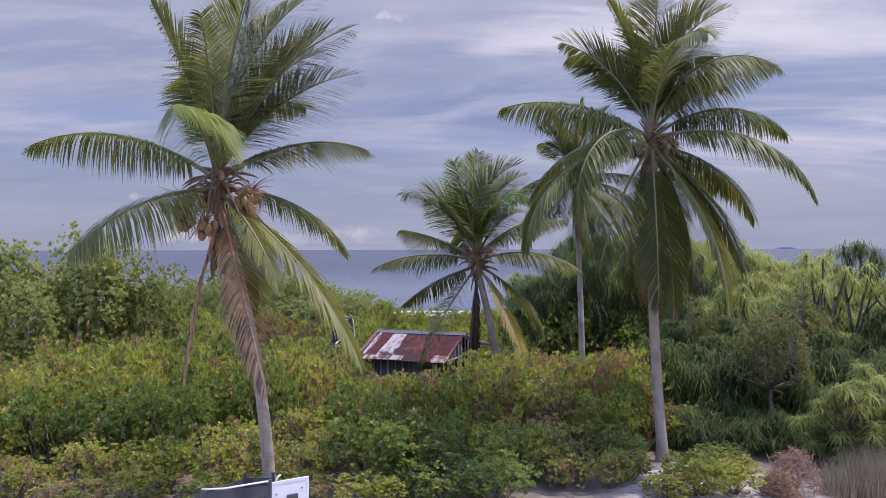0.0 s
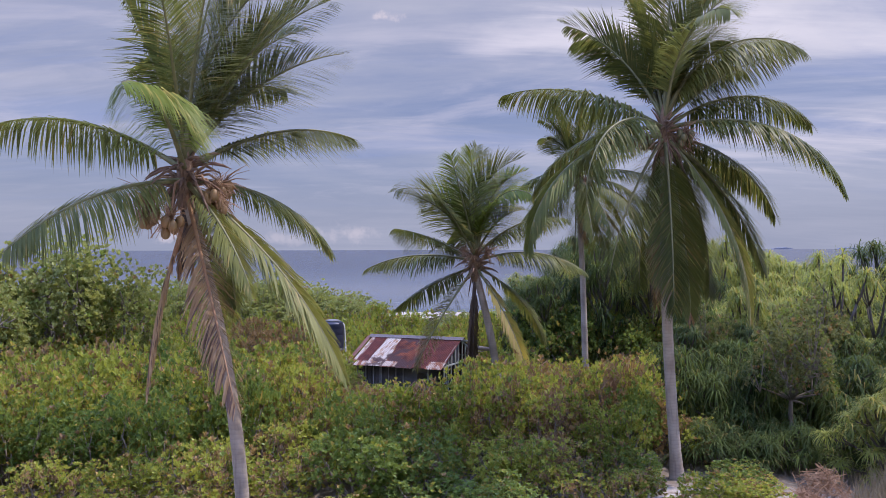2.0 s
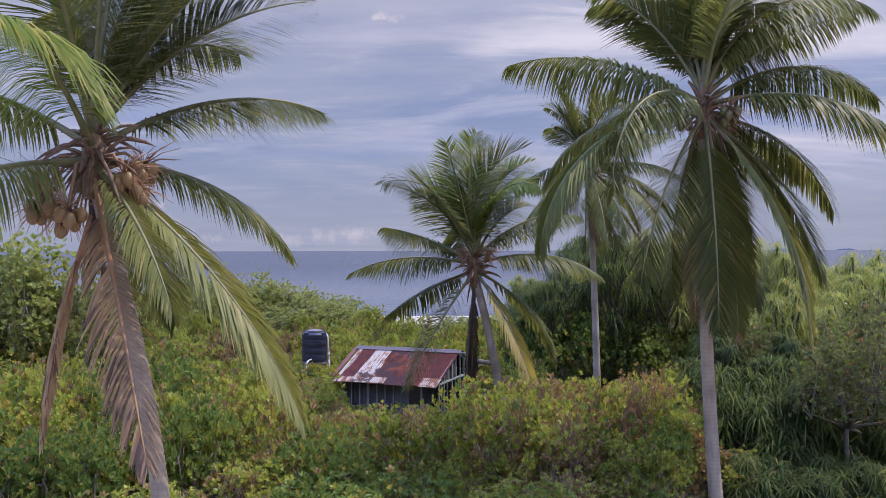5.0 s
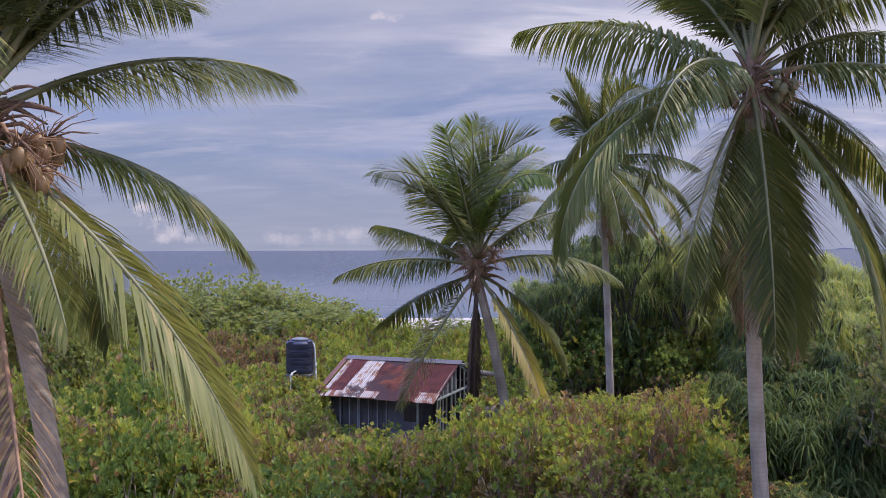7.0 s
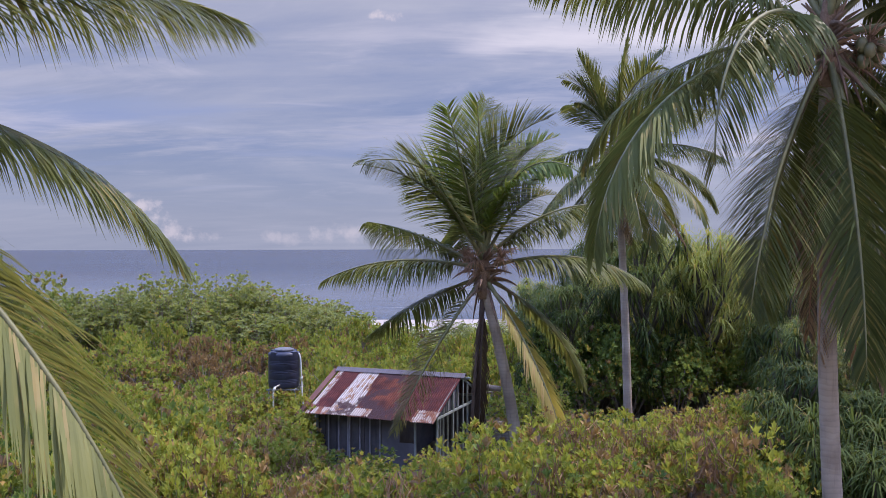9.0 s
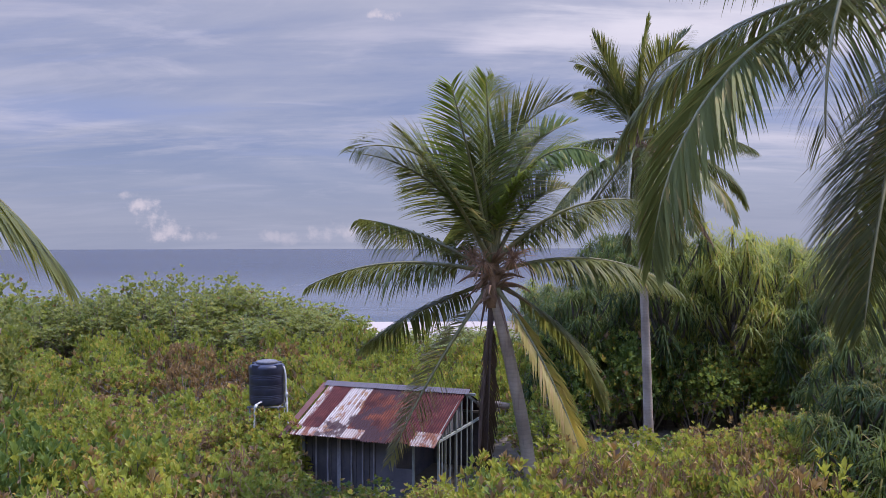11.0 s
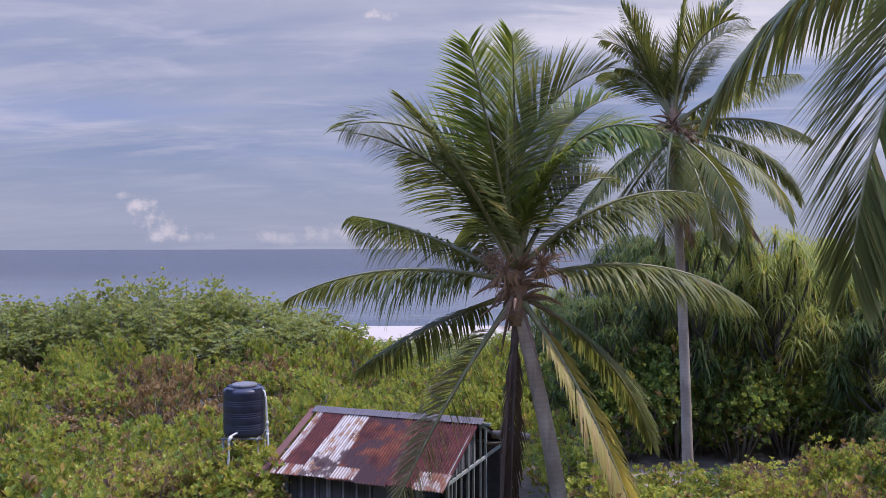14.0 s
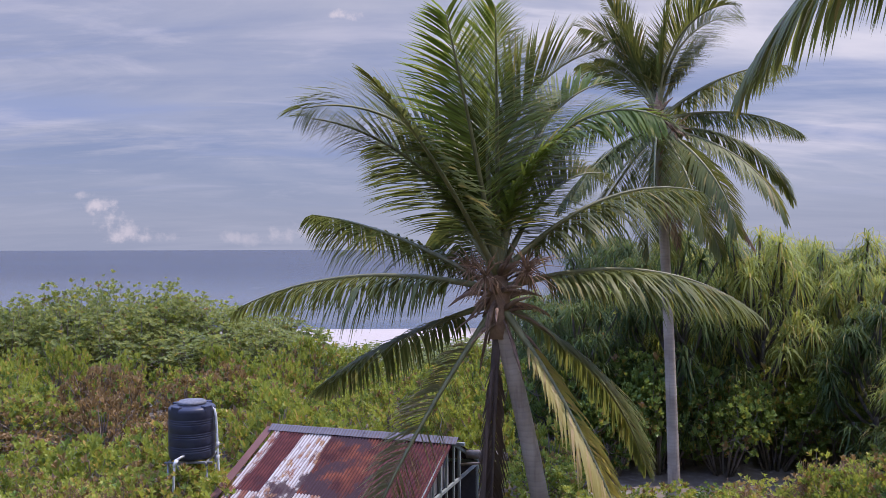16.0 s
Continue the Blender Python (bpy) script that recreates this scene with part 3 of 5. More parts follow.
palm((-3.98, 19.0), (-5.24, 19.0, 8.35), (0.28, 0, 0), 0.15, 0.115,
     [(181, 35, 59, 4.6, "g"), (246, -5, 34, 4.5, "g"), (155, 70, 14, 4.6, "g"), (281, 44, 22, 4.6, "g"), (275, 34, 52, 4.6, "y"), (73, 72, 2, 4.6, "g"), (29, 62, 20, 4.5, "g"), (32, 54, 42, 4.6, "g"),
      (40, 33, 46, 4.4, "w"), (36, 0, 58, 3.9, "g"), (355, -38, 29, 5.2, "o"), (320, -33, 30, 3.2, "o"), (86, -15, 63, 4.6, "g"), (20, 86, 17, 4.8, "g"), (10, 83, 50, 5.0, "g"), (67, 55, 62, 4.5, "g"),
      (68, 77, 34, 4.7, "g"), (90, -29, 20, 4.6, "g"), (350, 66, 50, 4.6, "g"), (110, 62, 30, 4.4, "g"), (300, 72, 40, 4.5, "g")],
     "tall coconut palm with dead hanging fronds and coconuts", 11,
     ((196, -0.45, 5, False), (215, -0.85, 5, False), (265, -0.95, 7, False), (330, -0.4, 4, False), (10, -0.2, 6, False), (350, -0.6, 4, False), (120, -0.3, 5, True), (170, -0.75, 5, False)),
     dead=((196, -72, 14, 3.6, -1.0), (310, -61, 2, 4.8, -0.25), (150, -80, 6, 1.4, -0.8), (60, -78, 6, 1.6, -0.7), (255, -85, 4, 1.3, -0.7), (290, -84, 4, 1.1, -0.6)), reach=1.5, bracts=34, inner=4, fine=0.85)
palm((7.0, 26.2), (6.45, 25.5, 10.15), (-0.12, 0, 0), 0.17, 0.13,
     [(176, 33, 50, 4.9, "g"), (202.5, -2, 82, 6.0, "w"), (224, 13, 108, 5.2, "g"), (138, 62, 40, 4.8, "g"), (123, 78, 24, 4.9, "g"), (283, 87, 11, 4.9, "g"), (359, 85, 66, 4.9, "g"), (281, 75, 104, 4.8, "g"), (352, 71, 108, 5.0, "g"),
      (16, 41, 33, 5.0, "g"), (9, 36, 80, 5.0, "g"), (340, 12, 82, 5.5, "g"), (38, -11, 8, 4.9, "g"), (10, -36, 38, 5.1, "g"), (333, -49, 40, 5.7, "o"), (264, -63, 25, 5.2, "g"), (224, -42, 32, 4.9, "g"), (290, -70, 16, 5.1, "g"),
      (84, -37, 44, 4.9, "g"), (30, -50, 45, 5.1, "g"), (99, -48, 47, 4.9, "g"), (141, 9, 72, 5.1, "g"), (60, -20, 52, 4.8, "g"), (74, -30, 46, 4.8, "g"), (20, -5, 60, 4.8, "g"),
      (40, 55, 70, 4.9, "g"), (14, 83, 52, 5.0, "g"), (75, 82, 25, 4.9, "g")],
     "tall coconut palm with a full crown, beside the sandy clearing", 23,
     ((20, -0.1, 7, True), (320, -0.1, 7, True), (60, 0.0, 6, True), (200, -0.3, 5, True)),
     dead=((310, -76, 8, 4.6, -0.8), (230, -80, 6, 4.2, -0.8), (30, -78, 6, 4.4, -0.8), (100, -80, 6, 4.0, -0.8)), reach=1.2, bracts=20, fine=1.05, limpness=0.9)
palm((2.5, 34.2), (1.39, 34.0, 6.25), (0.12, 0, 0.1), 0.17, 0.13,
     [(172, 12, 39, 4.45, "g"), (142, 26, 20, 4.4, "g"), (208, 74, 92, 4.7, "g"), (236, 44, 16, 4.3, "g"), (246, 60, 8, 4.4, "y"), (63, 112, 58, 4.5, "g"), (14, 99, 84, 4.7, "g"), (308, 80, 108, 4.5, "y"),
      (14, 44, 56, 4.3, "g"), (357, 17, 54, 4.4, "g"), (25, -26, 45, 4.5, "g"), (318, -48, 27, 5.1, "s"), (207, -50, 14, 4.65, "f"), (143, -17, 17, 4.4, "g"), (72, 90, 36, 4.4, "g"), (28, 85, 72, 4.5, "y"),
      (127, 48, 28, 4.3, "g"), (54, 66, 33, 4.3, "g"), (100, 35, 40, 4.2, "g"), (200, 62, 60, 4.2, "g"), (262, 76, 25, 4.3, "y")],
     "smaller coconut palm leaning beside the hut", 37,
     ((150, 0.4, 0, False), (20, 0.42, 0, False), (330, 0.35, 1, False), (240, 0.3, 0, False)),
     dead=((170, -84, 4, 4.4, -0.4), (130, -86, 3, 4.0, -0.5), (20, 5, 40, 1.0, -0.2)), inner=3, fine=1.12, limpness=0.75)
palm((7.15, 42.3), (6.85, 42.7, 10.4), (0.05, 0, 0), 0.16, 0.12,
     [(140, 68, 6, 3.9, "g"), (13, 82, 84, 4.2, "g"), (3, 40, 42, 4.2, "g"), (359, 13, 43, 4.1, "g"), (328, -14, 58, 4.3, "o"), (351, 0, 70, 4.3, "g"), (295, -28, 45, 4.1, "g"), (275, -33, 35, 4.1, "g"), (217, -15, 36, 4.1, "g"), (308, 85, 5, 3.8, "g"),
      (352, 80, 40, 3.9, "g"), (301, 87, 106, 4.0, "g"), (300, -55, 10, 4.0, "g"), (60, -60, 10, 4.0, "g"), (199, -22, 33, 3.9, "g"), (214, -42, 8, 4.1, "g"), (86, -42, 75, 4.0, "g"), (104, 71, 38, 4.1, "g"), (116, 50, 46, 4.0, "g"),
      (250, -10, 70, 3.8, "g"), (20, -20, 60, 3.9, "g"), (60, 30, 70, 3.9, "g"), (160, 10, 70, 3.8, "g"), (130, 68, 50, 4.0, "g")],
     "slender coconut palm in front of the pandanus thicket", 41,
     ((200, -0.2, 5, True), (300, -0.3, 5, True)),
     dead=((335, -46, 14, 3.9, -0.3), (290, -70, 10, 3.0, -0.5)), inner=4, fine=1.05, limpness=0.75)


# ---------------------------------------------------------------- scrub
def rosettes(centres, axes, size, leaves, wide=0.36, spread=(0.15, 1.05), simple=False):
    """Whorls of spoon-shaped leaves: arrays of points and triangles."""
    n = len(centres)
    axes = axes / np.linalg.norm(axes, axis=1, keepdims=True)
    ref = np.where(np.abs(axes[:, 2:3]) > 0.9, np.array([[1.0, 0, 0]]), np.array([[0, 0, 1.0]]))
    a = np.cross(axes, ref)
    a /= np.linalg.norm(a, axis=1, keepdims=True)
    b = np.cross(axes, a)
    k = np.arange(leaves)[None, :]
    ang = k * 2.399 + rng.uniform(0, 6.28, (n, 1)) + rng.uniform(-.2, .2, (n, leaves))
    tilt = spread[0] + (spread[1] - spread[0]) * (k + 0.5) / leaves + rng.uniform(-.15, .15, (n, leaves))
    ln = size[:, None] * rng.uniform(0.75, 1.15, (n, leaves))
    ca, sa = np.cos(ang)[..., None], np.sin(ang)[..., None]
    radial = a[:, None] * ca + b[:, None] * sa
    tang = -a[:, None] * sa + b[:, None] * ca
    st, ct = np.sin(tilt)[..., None], np.cos(tilt)[..., None]
    d = radial * st + axes[:, None] * ct
    up = axes[:, None] * st - radial * ct
    l, c = ln[..., None], centres[:, None]
    p0 = c + d * l * 0.08
    p1 = c + d * l * 0.66 + tang * l * wide * 0.5 + up * l * 0.06
    p2 = c + d * l * 0.66 - tang * l * wide * 0.5 + up * l * 0.06
    p3 = c + d * l * 0.97 - up * l * 0.08
    m = n * leaves
    if simple:
        v = np.stack([p0, p1, p3, p2], 2).reshape(-1, 3)
        t = np.array([[0, 1, 2], [0, 2, 3]])
        tris = (np.arange(m)[:, None, None] * 4 + t[None]).reshape(-1, 3)
        return v, tris
    pm = c + d * l * 0.62 - up * l * 0.03
    v = np.stack([p0, p1, p3, p2, pm], 2).reshape(-1, 3)
    t = np.array([[0, 1, 4], [1, 2, 4], [2, 3, 4], [3, 0, 4]])
    tris = (np.arange(m)[:, None, None] * 5 + t[None]).reshape(-1, 3)
    return v, tris


def crown_arrays(count, radius, height, size, leaves, dry=0.05, lumps=5, simple=False, dark=0.0, wide=0.36, low=0.12):
    """Leaf whorls over a lumpy dome of unit ground: points, triangles, material numbers (0 green, 1 dry, 2 dark)."""
    lobes = []
    for i in range(lumps):
        t, r = i * 2.4 + rng.uniform(-0.5, 0.5), radius * (0.0 if i == 0 else rng.uniform(0.35, 0.85))
        lobes.append((r * math.cos(t), r * math.sin(t), height * rng.uniform(0.52, 0.66) * (1.05 if i == 0 else rng.uniform(0.55, 1.05)), radius * rng.uniform(0.26, 0.42), height * rng.uniform(0.22, 0.36)))
    lobes = np.array(lobes)
    pick = rng.integers(0, lumps, count * 3)
    u, t = rng.uniform(-0.75, 1, count * 3), rng.uniform(0, 6.28, count * 3)
    s = np.sqrt(1 - u * u)
    nrm = np.stack([s * np.cos(t), s * np.sin(t), u], 1)
    depth = rng.uniform(0.62, 1.16, (count * 3, 1))
    L = lobes[pick]
    pos = L[:, :3] + nrm * depth * np.stack([L[:, 3], L[:, 3], L[:, 4]], 1)
    # keep those near the outer skin
    inside = np.zeros(len(pos), bool)
    for j in range(lumps):
        q = (pos - lobes[j, :3]) / np.array([lobes[j, 3], lobes[j, 3], lobes[j, 4]])
        inside |= ((q ** 2).sum(1) < 0.5) & (pick != j)
    ok = (~inside) & (pos[:, 2] > low * height)
    pos, nrm = pos[ok][:count], nrm[ok][:count]
    ax = nrm * 0.5 + np.array([0, 0, 0.85]) + rng.normal(0, 0.34, pos.shape)
    sz = size * rng.uniform(0.5, 1.35, len(pos))
    v, f = rosettes(pos, ax, sz, leaves, wide, simple=simple)
    patch = np.array([noise.noise(tuple(p * 0.85 + 20)) for p in pos])
    mat = np.where(rng.uniform(0, 1, len(pos)) < np.where(patch > 0.08, dry * 4.0, dry * 0.4), 1, np.where(rng.uniform(0, 1, len(pos)) < dark, 2, 0))
    per = leaves * (2 if simple else 4)
    return v, f, np.repeat(mat, per), lobes, pos


def scrub_stems(lobes, pos, n=26, thick=0.03, fork=0.0):
    s = Shape()
    if fork:       # one crooked trunk up to the fork
        s.tube([Vector((0.1, 0, -0.5)), Vector((0.02, 0.05, fork * 0.4)), Vector((-0.08, 0, fork * 0.75)), Vector((0, 0, fork))], [thick * 2.3, thick * 1.9, thick * 1.8, thick * 1.5], 8)
    for j, lb in enumerate(lobes):
        a = Vector((0, 0, fork)) if fork else Vector((lb[0] * 0.25, lb[1] * 0.25, -0.12))
        c = Vector(lb[:3])
        mid = a.lerp(c, 0.5) + Vector((rng.uniform(-.12, .12), rng.uniform(-.12, .12), 0))
        s.tube([a, mid, c], [thick * (1.0 if fork else 1.5), thick * (0.8 if fork else 1.2), thick * (0.5 if fork else 0.8)], 5)
    for i in rng.integers(0, len(pos), n):
        p = Vector(pos[i])
        j = int(np.argmin(((lobes[:, :3] - pos[i]) ** 2).sum(1)))
        c = Vector(lobes[j, :3]) - Vector((0, 0, 0.15))
        s.tube([c, c.lerp(p, 0.55) + Vector((0, 0, -0.05)), p], [thick * 0.6, thick * 0.42, thick * 0.25], 4, cap=False)
    return s


def vine_tangle(lobes, height, strands):
    """Withered parasitic vine: matted thin strands hanging over the crown."""
    s = Shape()
    for j in rng.integers(0, len(lobes), max(1, strands // 22)):
        lb = lobes[j]
        a0, e0 = rng.uniform(0, 6.28), rng.uniform(0.25, 1.2)
        c = Vector((lb[0] + math.cos(a0) * math.cos(e0) * lb[3], lb[1] + math.sin(a0) * math.cos(e0) * lb[3], lb[2] + math.sin(e0) * lb[4] * 1.12))
        drop, fat = rng.uniform(0.5, 1.25), rng.uniform(0.08, 0.18)
        for k in range(25):
            p = c + Vector((rng.normal(0, fat), rng.normal(0, fat), rng.uniform(-0.35, 0.12) * drop))
            l = drop * rng.uniform(0.3, 0.8)
            d = Vector((rng.normal(0, 0.4), rng.normal(0, 0.4), -1)).normalized()
            q = p + d * l * 0.5 + Vector(rng.normal(0, 0.05, 3))
            e = q + d * l * 0.5 + Vector(rng.normal(0, 0.08, 3))
            s.tube([p, q, e], [0.009, 0.012, 0.006], 3, cap=False)
    return s


def scrub_template(name, label, category, count, radius, height, size, leaves, mats, dry=0.05, dark=0.0, vine=0, wide=0.34, lumps=14, low=0.08, stems=44, thick=0.025, fork=0.0):
    v, f, m, lobes, pos = crown_arrays(count, radius, height, size, leaves, dry, lumps, True, dark, wide, low)
    ob = thing(name, (0, 0, 0), label, category, "beach scrub")
    part("branchwork", scrub_stems(lobes, pos, stems, thick, fork).mesh("branchwork", M_STEM, True), ob)
    part("crown", tri_mesh("crown", v, f, mats, m), ob)
    if vine:
        part("vine", vine_tangle(lobes, height, vine).mesh("vine", M_VINE), ob, "matted withered orange-brown vine")
    return ob


GREENS = [M_LEAF, M_LEAF_DRY, M_LEAF_DARK]
scrub_kinds = [
    scrub_template("shrub", "rounded beach shrub with whorls of yellow-green leaves", "shrub", 760, 1.75, 3.0, 0.19, 7, GREENS, 0.05, 0.12, wide=0.46),
    scrub_template("shrub", "rounded beach shrub with whorls of yellow-green leaves", "shrub", 760, 1.7, 3.0, 0.19, 7, GREENS, 0.07, 0.1, vine=110, wide=0.46),
    scrub_template("shrub", "beach shrub with withered brown leaves and matted dry vine", "shrub", 680, 1.7, 3.0, 0.185, 7, GREENS, 0.13, 0.12, vine=200, wide=0.44),
    scrub_template("shrub", "dark green beach shrub with broad leaves", "shrub", 740, 1.7, 3.0, 0.2, 7, [M_LEAF_DARK, M_LEAF_DRY, M_LEAF], 0.02, 0.12, wide=0.5),
    scrub_template("shrub", "beach shrub partly overgrown with dry orange vine", "shrub", 740, 1.75, 3.0, 0.19, 7, GREENS, 0.08, 0.1, vine=150, wide=0.46),
    scrub_template("shrub", "beach shrub with mostly withered orange-brown leaves and hanging vine", "shrub", 680, 1.65, 3.0, 0.185, 7, GREENS, 0.5, 0.1, vine=240, wide=0.42),
]
tree_kind = scrub_template("small_tree", "dense leafy small tree with round bright green leaves", "tree", 3200, 2.7, 6.2, 0.17, 8, [M_TREE_LEAF, M_LEAF_DRY, M_LEAF_DARK], 0.01, 0.12, lumps=18, low=0.16, stems=60, thick=0.07, wide=0.52)
olive_tree = scrub_template("small_tree", "small tree on a thin grey trunk with dull olive leaves", "tree", 1200, 2.3, 6.0, 0.17, 8, [M_OLIVE_LEAF, M_LEAF_DRY, M_LEAF_DARK], 0.03, 0.15, lumps=12, low=0.42, stems=70, thick=0.055, wide=0.5, fork=2.1)

HUT_AT, HUT_TURN = Vector((-1.05, 39.6, 0)), math.degrees(-0.39)


def keep_clear(x, y, r):
    """True where nothing grows: hut, tank, trunks, the sandy clearings and the wash house."""
    q = pose(HUT_AT.x, HUT_AT.y, 0, 0, 0, HUT_TURN).inverted() @ Vector((x, y, 0))
    if abs(q.x) < 2.5 + 0.6 * r and -3.0 - 0.35 * r < q.y < 2.6 + 0.5 * r:
        return True
    for cx, cy, cr in ((-4.9, 39.6, 0.15), (1.4, 36.2, 0.5), (2.1, 37.6, 0.4), (7.2, 25.2, 1.3), (8.9, 24.6, 1.1), (8.7, 23.0, 0.9), (5.0, 23.4, 0.8), (6.3, 43.4, 1.0), (7.5, 42.4, 0.6), (-4.6, 17.2, 0.9), (-3.6, 17.6, 0.6), (-4.6, 15.9, 1.3)):
        if (x - cx) ** 2 + (y - cy) ** 2 < (cr + 0.55 * r) ** 2:
            return True
    return False


def scrub_height(x, y):
    """Height of the scrub canopy over the plan: a bank rising from its front edge to a crest, lower round the hut."""
    h = float(np.interp(y, (21.5, 23, 24.5, 26, 28, 30.2, 31.6, 33.2, 36, 41, 46), (1.15, 1.5, 2.05, 2.55, 2.9, 3.05, 2.6, 2.1, 1.75, 1.85, 1.95)))
    h += 0.2 * math.sin(x * 0.7 + 1.2) * math.cos(y * 0.5) + 0.5 * noise.noise((x * 0.22, y * 0.22, 3.1))
    h += 0.95 * math.exp(-((x - 6.3) ** 2 + (y - 33.8) ** 2) / 3.0)
    h += 1.0 * float(smooth(-10, -16, x)) * float(smooth(27, 36, y)) * float(1 - smooth(41, 48, y))
    h -= 0.95 * math.exp(-((x + 0.7) / 2.6) ** 2) * float(smooth(26.5, 29.5, y)) * float(1 - smooth(38, 40, y))
    h += 0.35 * float(smooth(42, 58, y))
    return h


first = {id(k): True for k in scrub_kinds}


def place(kind, x, y, h, base_h, turn, wide=1.0):
    s = h / base_h
    m = pose(x, y, ground_z(x, y), 0, 0, turn) @ Matrix.Diagonal((wide * (0.55 + 0.45 * s), wide * (0.55 + 0.45 * s), s, 1))
    if first.get(id(kind)):
        first[id(kind)] = False
        kind.matrix_world = m
        return kind
    ob = copy_thing(kind, Matrix())
    ob.matrix_world = m
    return ob


rnd = random.Random(5)
row = 0
y = 21.7
while y < 41:
    step = 1.95
    lim = 0.56 * y + 1.8
    x = -lim + (row % 2) * 0.9
    while x < lim:
        px, py = x + rnd.uniform(-0.45, 0.45), y + rnd.uniform(-0.4, 0.4)
        clearing = py < 26.5 and px > 4.2 + 0.3 * (py - 23)
        right_thicket = clearing or px > 7.9 + 0.1 * (py - 26) and py < 33.4 or px > 13.6
        if not keep_clear(px, py, 1.35) and not right_thicket:
            brown = noise.noise((px * 0.17, py * 0.17, 9.0))
            if brown > 0.3 or (px - 4.9) ** 2 + (py - 30.4) ** 2 < 4.5 or (px - 5.9) ** 2 + (py - 33.6) ** 2 < 2.5 or (px - 8.8) ** 2 + (py - 38.8) ** 2 < 3:
                k = 5
            else:
                k = rnd.choice((2, 4, 2)) if brown > 0.0 else rnd.choice((0, 1, 4, 0)) if brown > -0.22 else rnd.choice((0, 3, 1))
            if py < 25.6 and -3.5 < px < 3.0:      # this front stretch mixes the dark broad-leaved kind with green ones
                k = rnd.choice((3, 0, 1))
            place(scrub_kinds[k], px, py, scrub_height(px, py) * rnd.choice((0.55, 0.85, 1.0, 1.12, 1.25)) * rnd.uniform(0.94, 1.06), 3.0, rnd.uniform(0, 360), rnd.uniform(0.66, 0.9))
        x += step
    y += step * 0.87
    row += 1

# taller leafy trees at the edge of the scrub
first[id(tree_kind)] = first[id(olive_tree)] = True
for x, y, h, wd in ((-17.4, 38.6, 8.0, 1.05), (-21.2, 37.0, 8.1, 1.05), (-14.5, 39.6, 6.7, 0.85), (-18.6, 35.4, 6.2, 0.9)):
    place(tree_kind, x, y, h, 6.2, rnd.uniform(0, 360), wd)
for x, y, h, wd in ((11.5, 28.9, 5.2, 0.74), (14.2, 33.0, 5.6, 0.8), (10.9, 33.6, 4.8, 0.6)):
    place(olive_tree, x, y, h, 6.0, rnd.uniform(0, 360), wd)


def far_scrub(name, label, spots, mats, count, size, dry, simple=True, dark=0.1, wide=0.4, withered=0.7, tall=2.1):
    """A far stretch of scrub that nobody could count, joined into one mesh."""
    V, F, I, o = [], [], [], 0
    tmpl = [crown_arrays(count, 1.6, tall, size, 7, dry, 9, simple, dark, wide) for _ in range(5)]
    st = Shape()
    for x, y, h, wd in spots:
        v, f, m, lobes, pos = tmpl[rnd.randrange(5)]
        t = rnd.uniform(0, 6.28)
        s = h / tall
        c, sn = math.cos(t), math.sin(t)
        R = np.array([[c, sn, 0], [-sn, c, 0], [0, 0, 1]]) * np.array([wd, wd, s])
        V.append(v @ R + np.array([x, y, ground_z(x, y)]))
        F.append(f + o)
        I.append(np.where((m == 0) & (rng.uniform(0, 1, len(m) // 14).repeat(14) < withered * float(smooth(0.02, 0.14, noise.noise((x * 0.16, y * 0.24, 4.0)))) * float(smooth(-4, -8, x))), 1, m))
        o += len(v)
        for lb in list(lobes) + [np.append(pos[i] * 1.04, 0) for i in range(0, len(pos), 14)]:
            q = np.array(lb[:3]) @ R
            st.tube([(x, y, ground_z(x, y) - 0.1), (x + q[0] * 0.45, y + q[1] * 0.45, q[2] * 0.6), (x + q[0], y + q[1], q[2] + ground_z(x, y))], [0.04, 0.025, 0.012], 3, cap=False)
    ob = new(name, tri_mesh(name, np.concatenate(V), np.concatenate(F), mats, np.concatenate(I)))
    tagged(ob, label, "scrub", kind="stuff")
    stems = part("stems", st.mesh("stems", M_STEM), ob)
    tagged(stems, kind="stuff")


spots = []
y = 41.2
while y < 60:
    lim = min(0.56 * y + 2, 36)
    x = -lim + rnd.uniform(0, 1)
    while x < 9:
        px, py = x + rnd.uniform(-.6, .6), y + rnd.uniform(-.6, .6)
        if not keep_clear(px, py, 1.4) and px < 4.6 + 0.05 * (py - 40):
            spots.append((px, py, scrub_height(px, py) * rnd.choice((0.6, 0.9, 1.05, 1.3)) * rnd.uniform(0.9, 1.1), rnd.uniform(0.68, 0.98)))
        x += 2.3
    y += 2.1
far_scrub("beach_scrub", "thick green scrub spreading behind the hut", spots, GREENS, 330, 0.2, 0.05, withered=0.9, wide=0.46)
spots = []
for x in np.arange(-44, 6, 2.1):
    for y in (61.5, 65.0, 68.5):
        px = x + rnd.uniform(-.8, .8)
        h = 4.0 + 1.35 * math.exp(-((px + 15.5) / 4.2) ** 2) - 0.9 * math.exp(-((px + 10.6) / 0.9) ** 2) + 0.6 * noise.noise((px * 0.3, y * 0.1, 1.0)) + rnd.uniform(-0.5, 0.3) - 2.4 * float(smooth(-7.0, -4.2, px))
        spots.append((px, y + rnd.uniform(-.8, .8), h * (0.92 if y < 63 else 1.08), rnd.uniform(1.3, 1.75)))
far_scrub("beach_hedge", "leafy bushes along the top of the beach", spots, [M_TREE_LEAF, M_LEAF_DRY, M_LEAF], 680, 0.16, 0.01, wide=0.5, withered=0.0, tall=4.2)


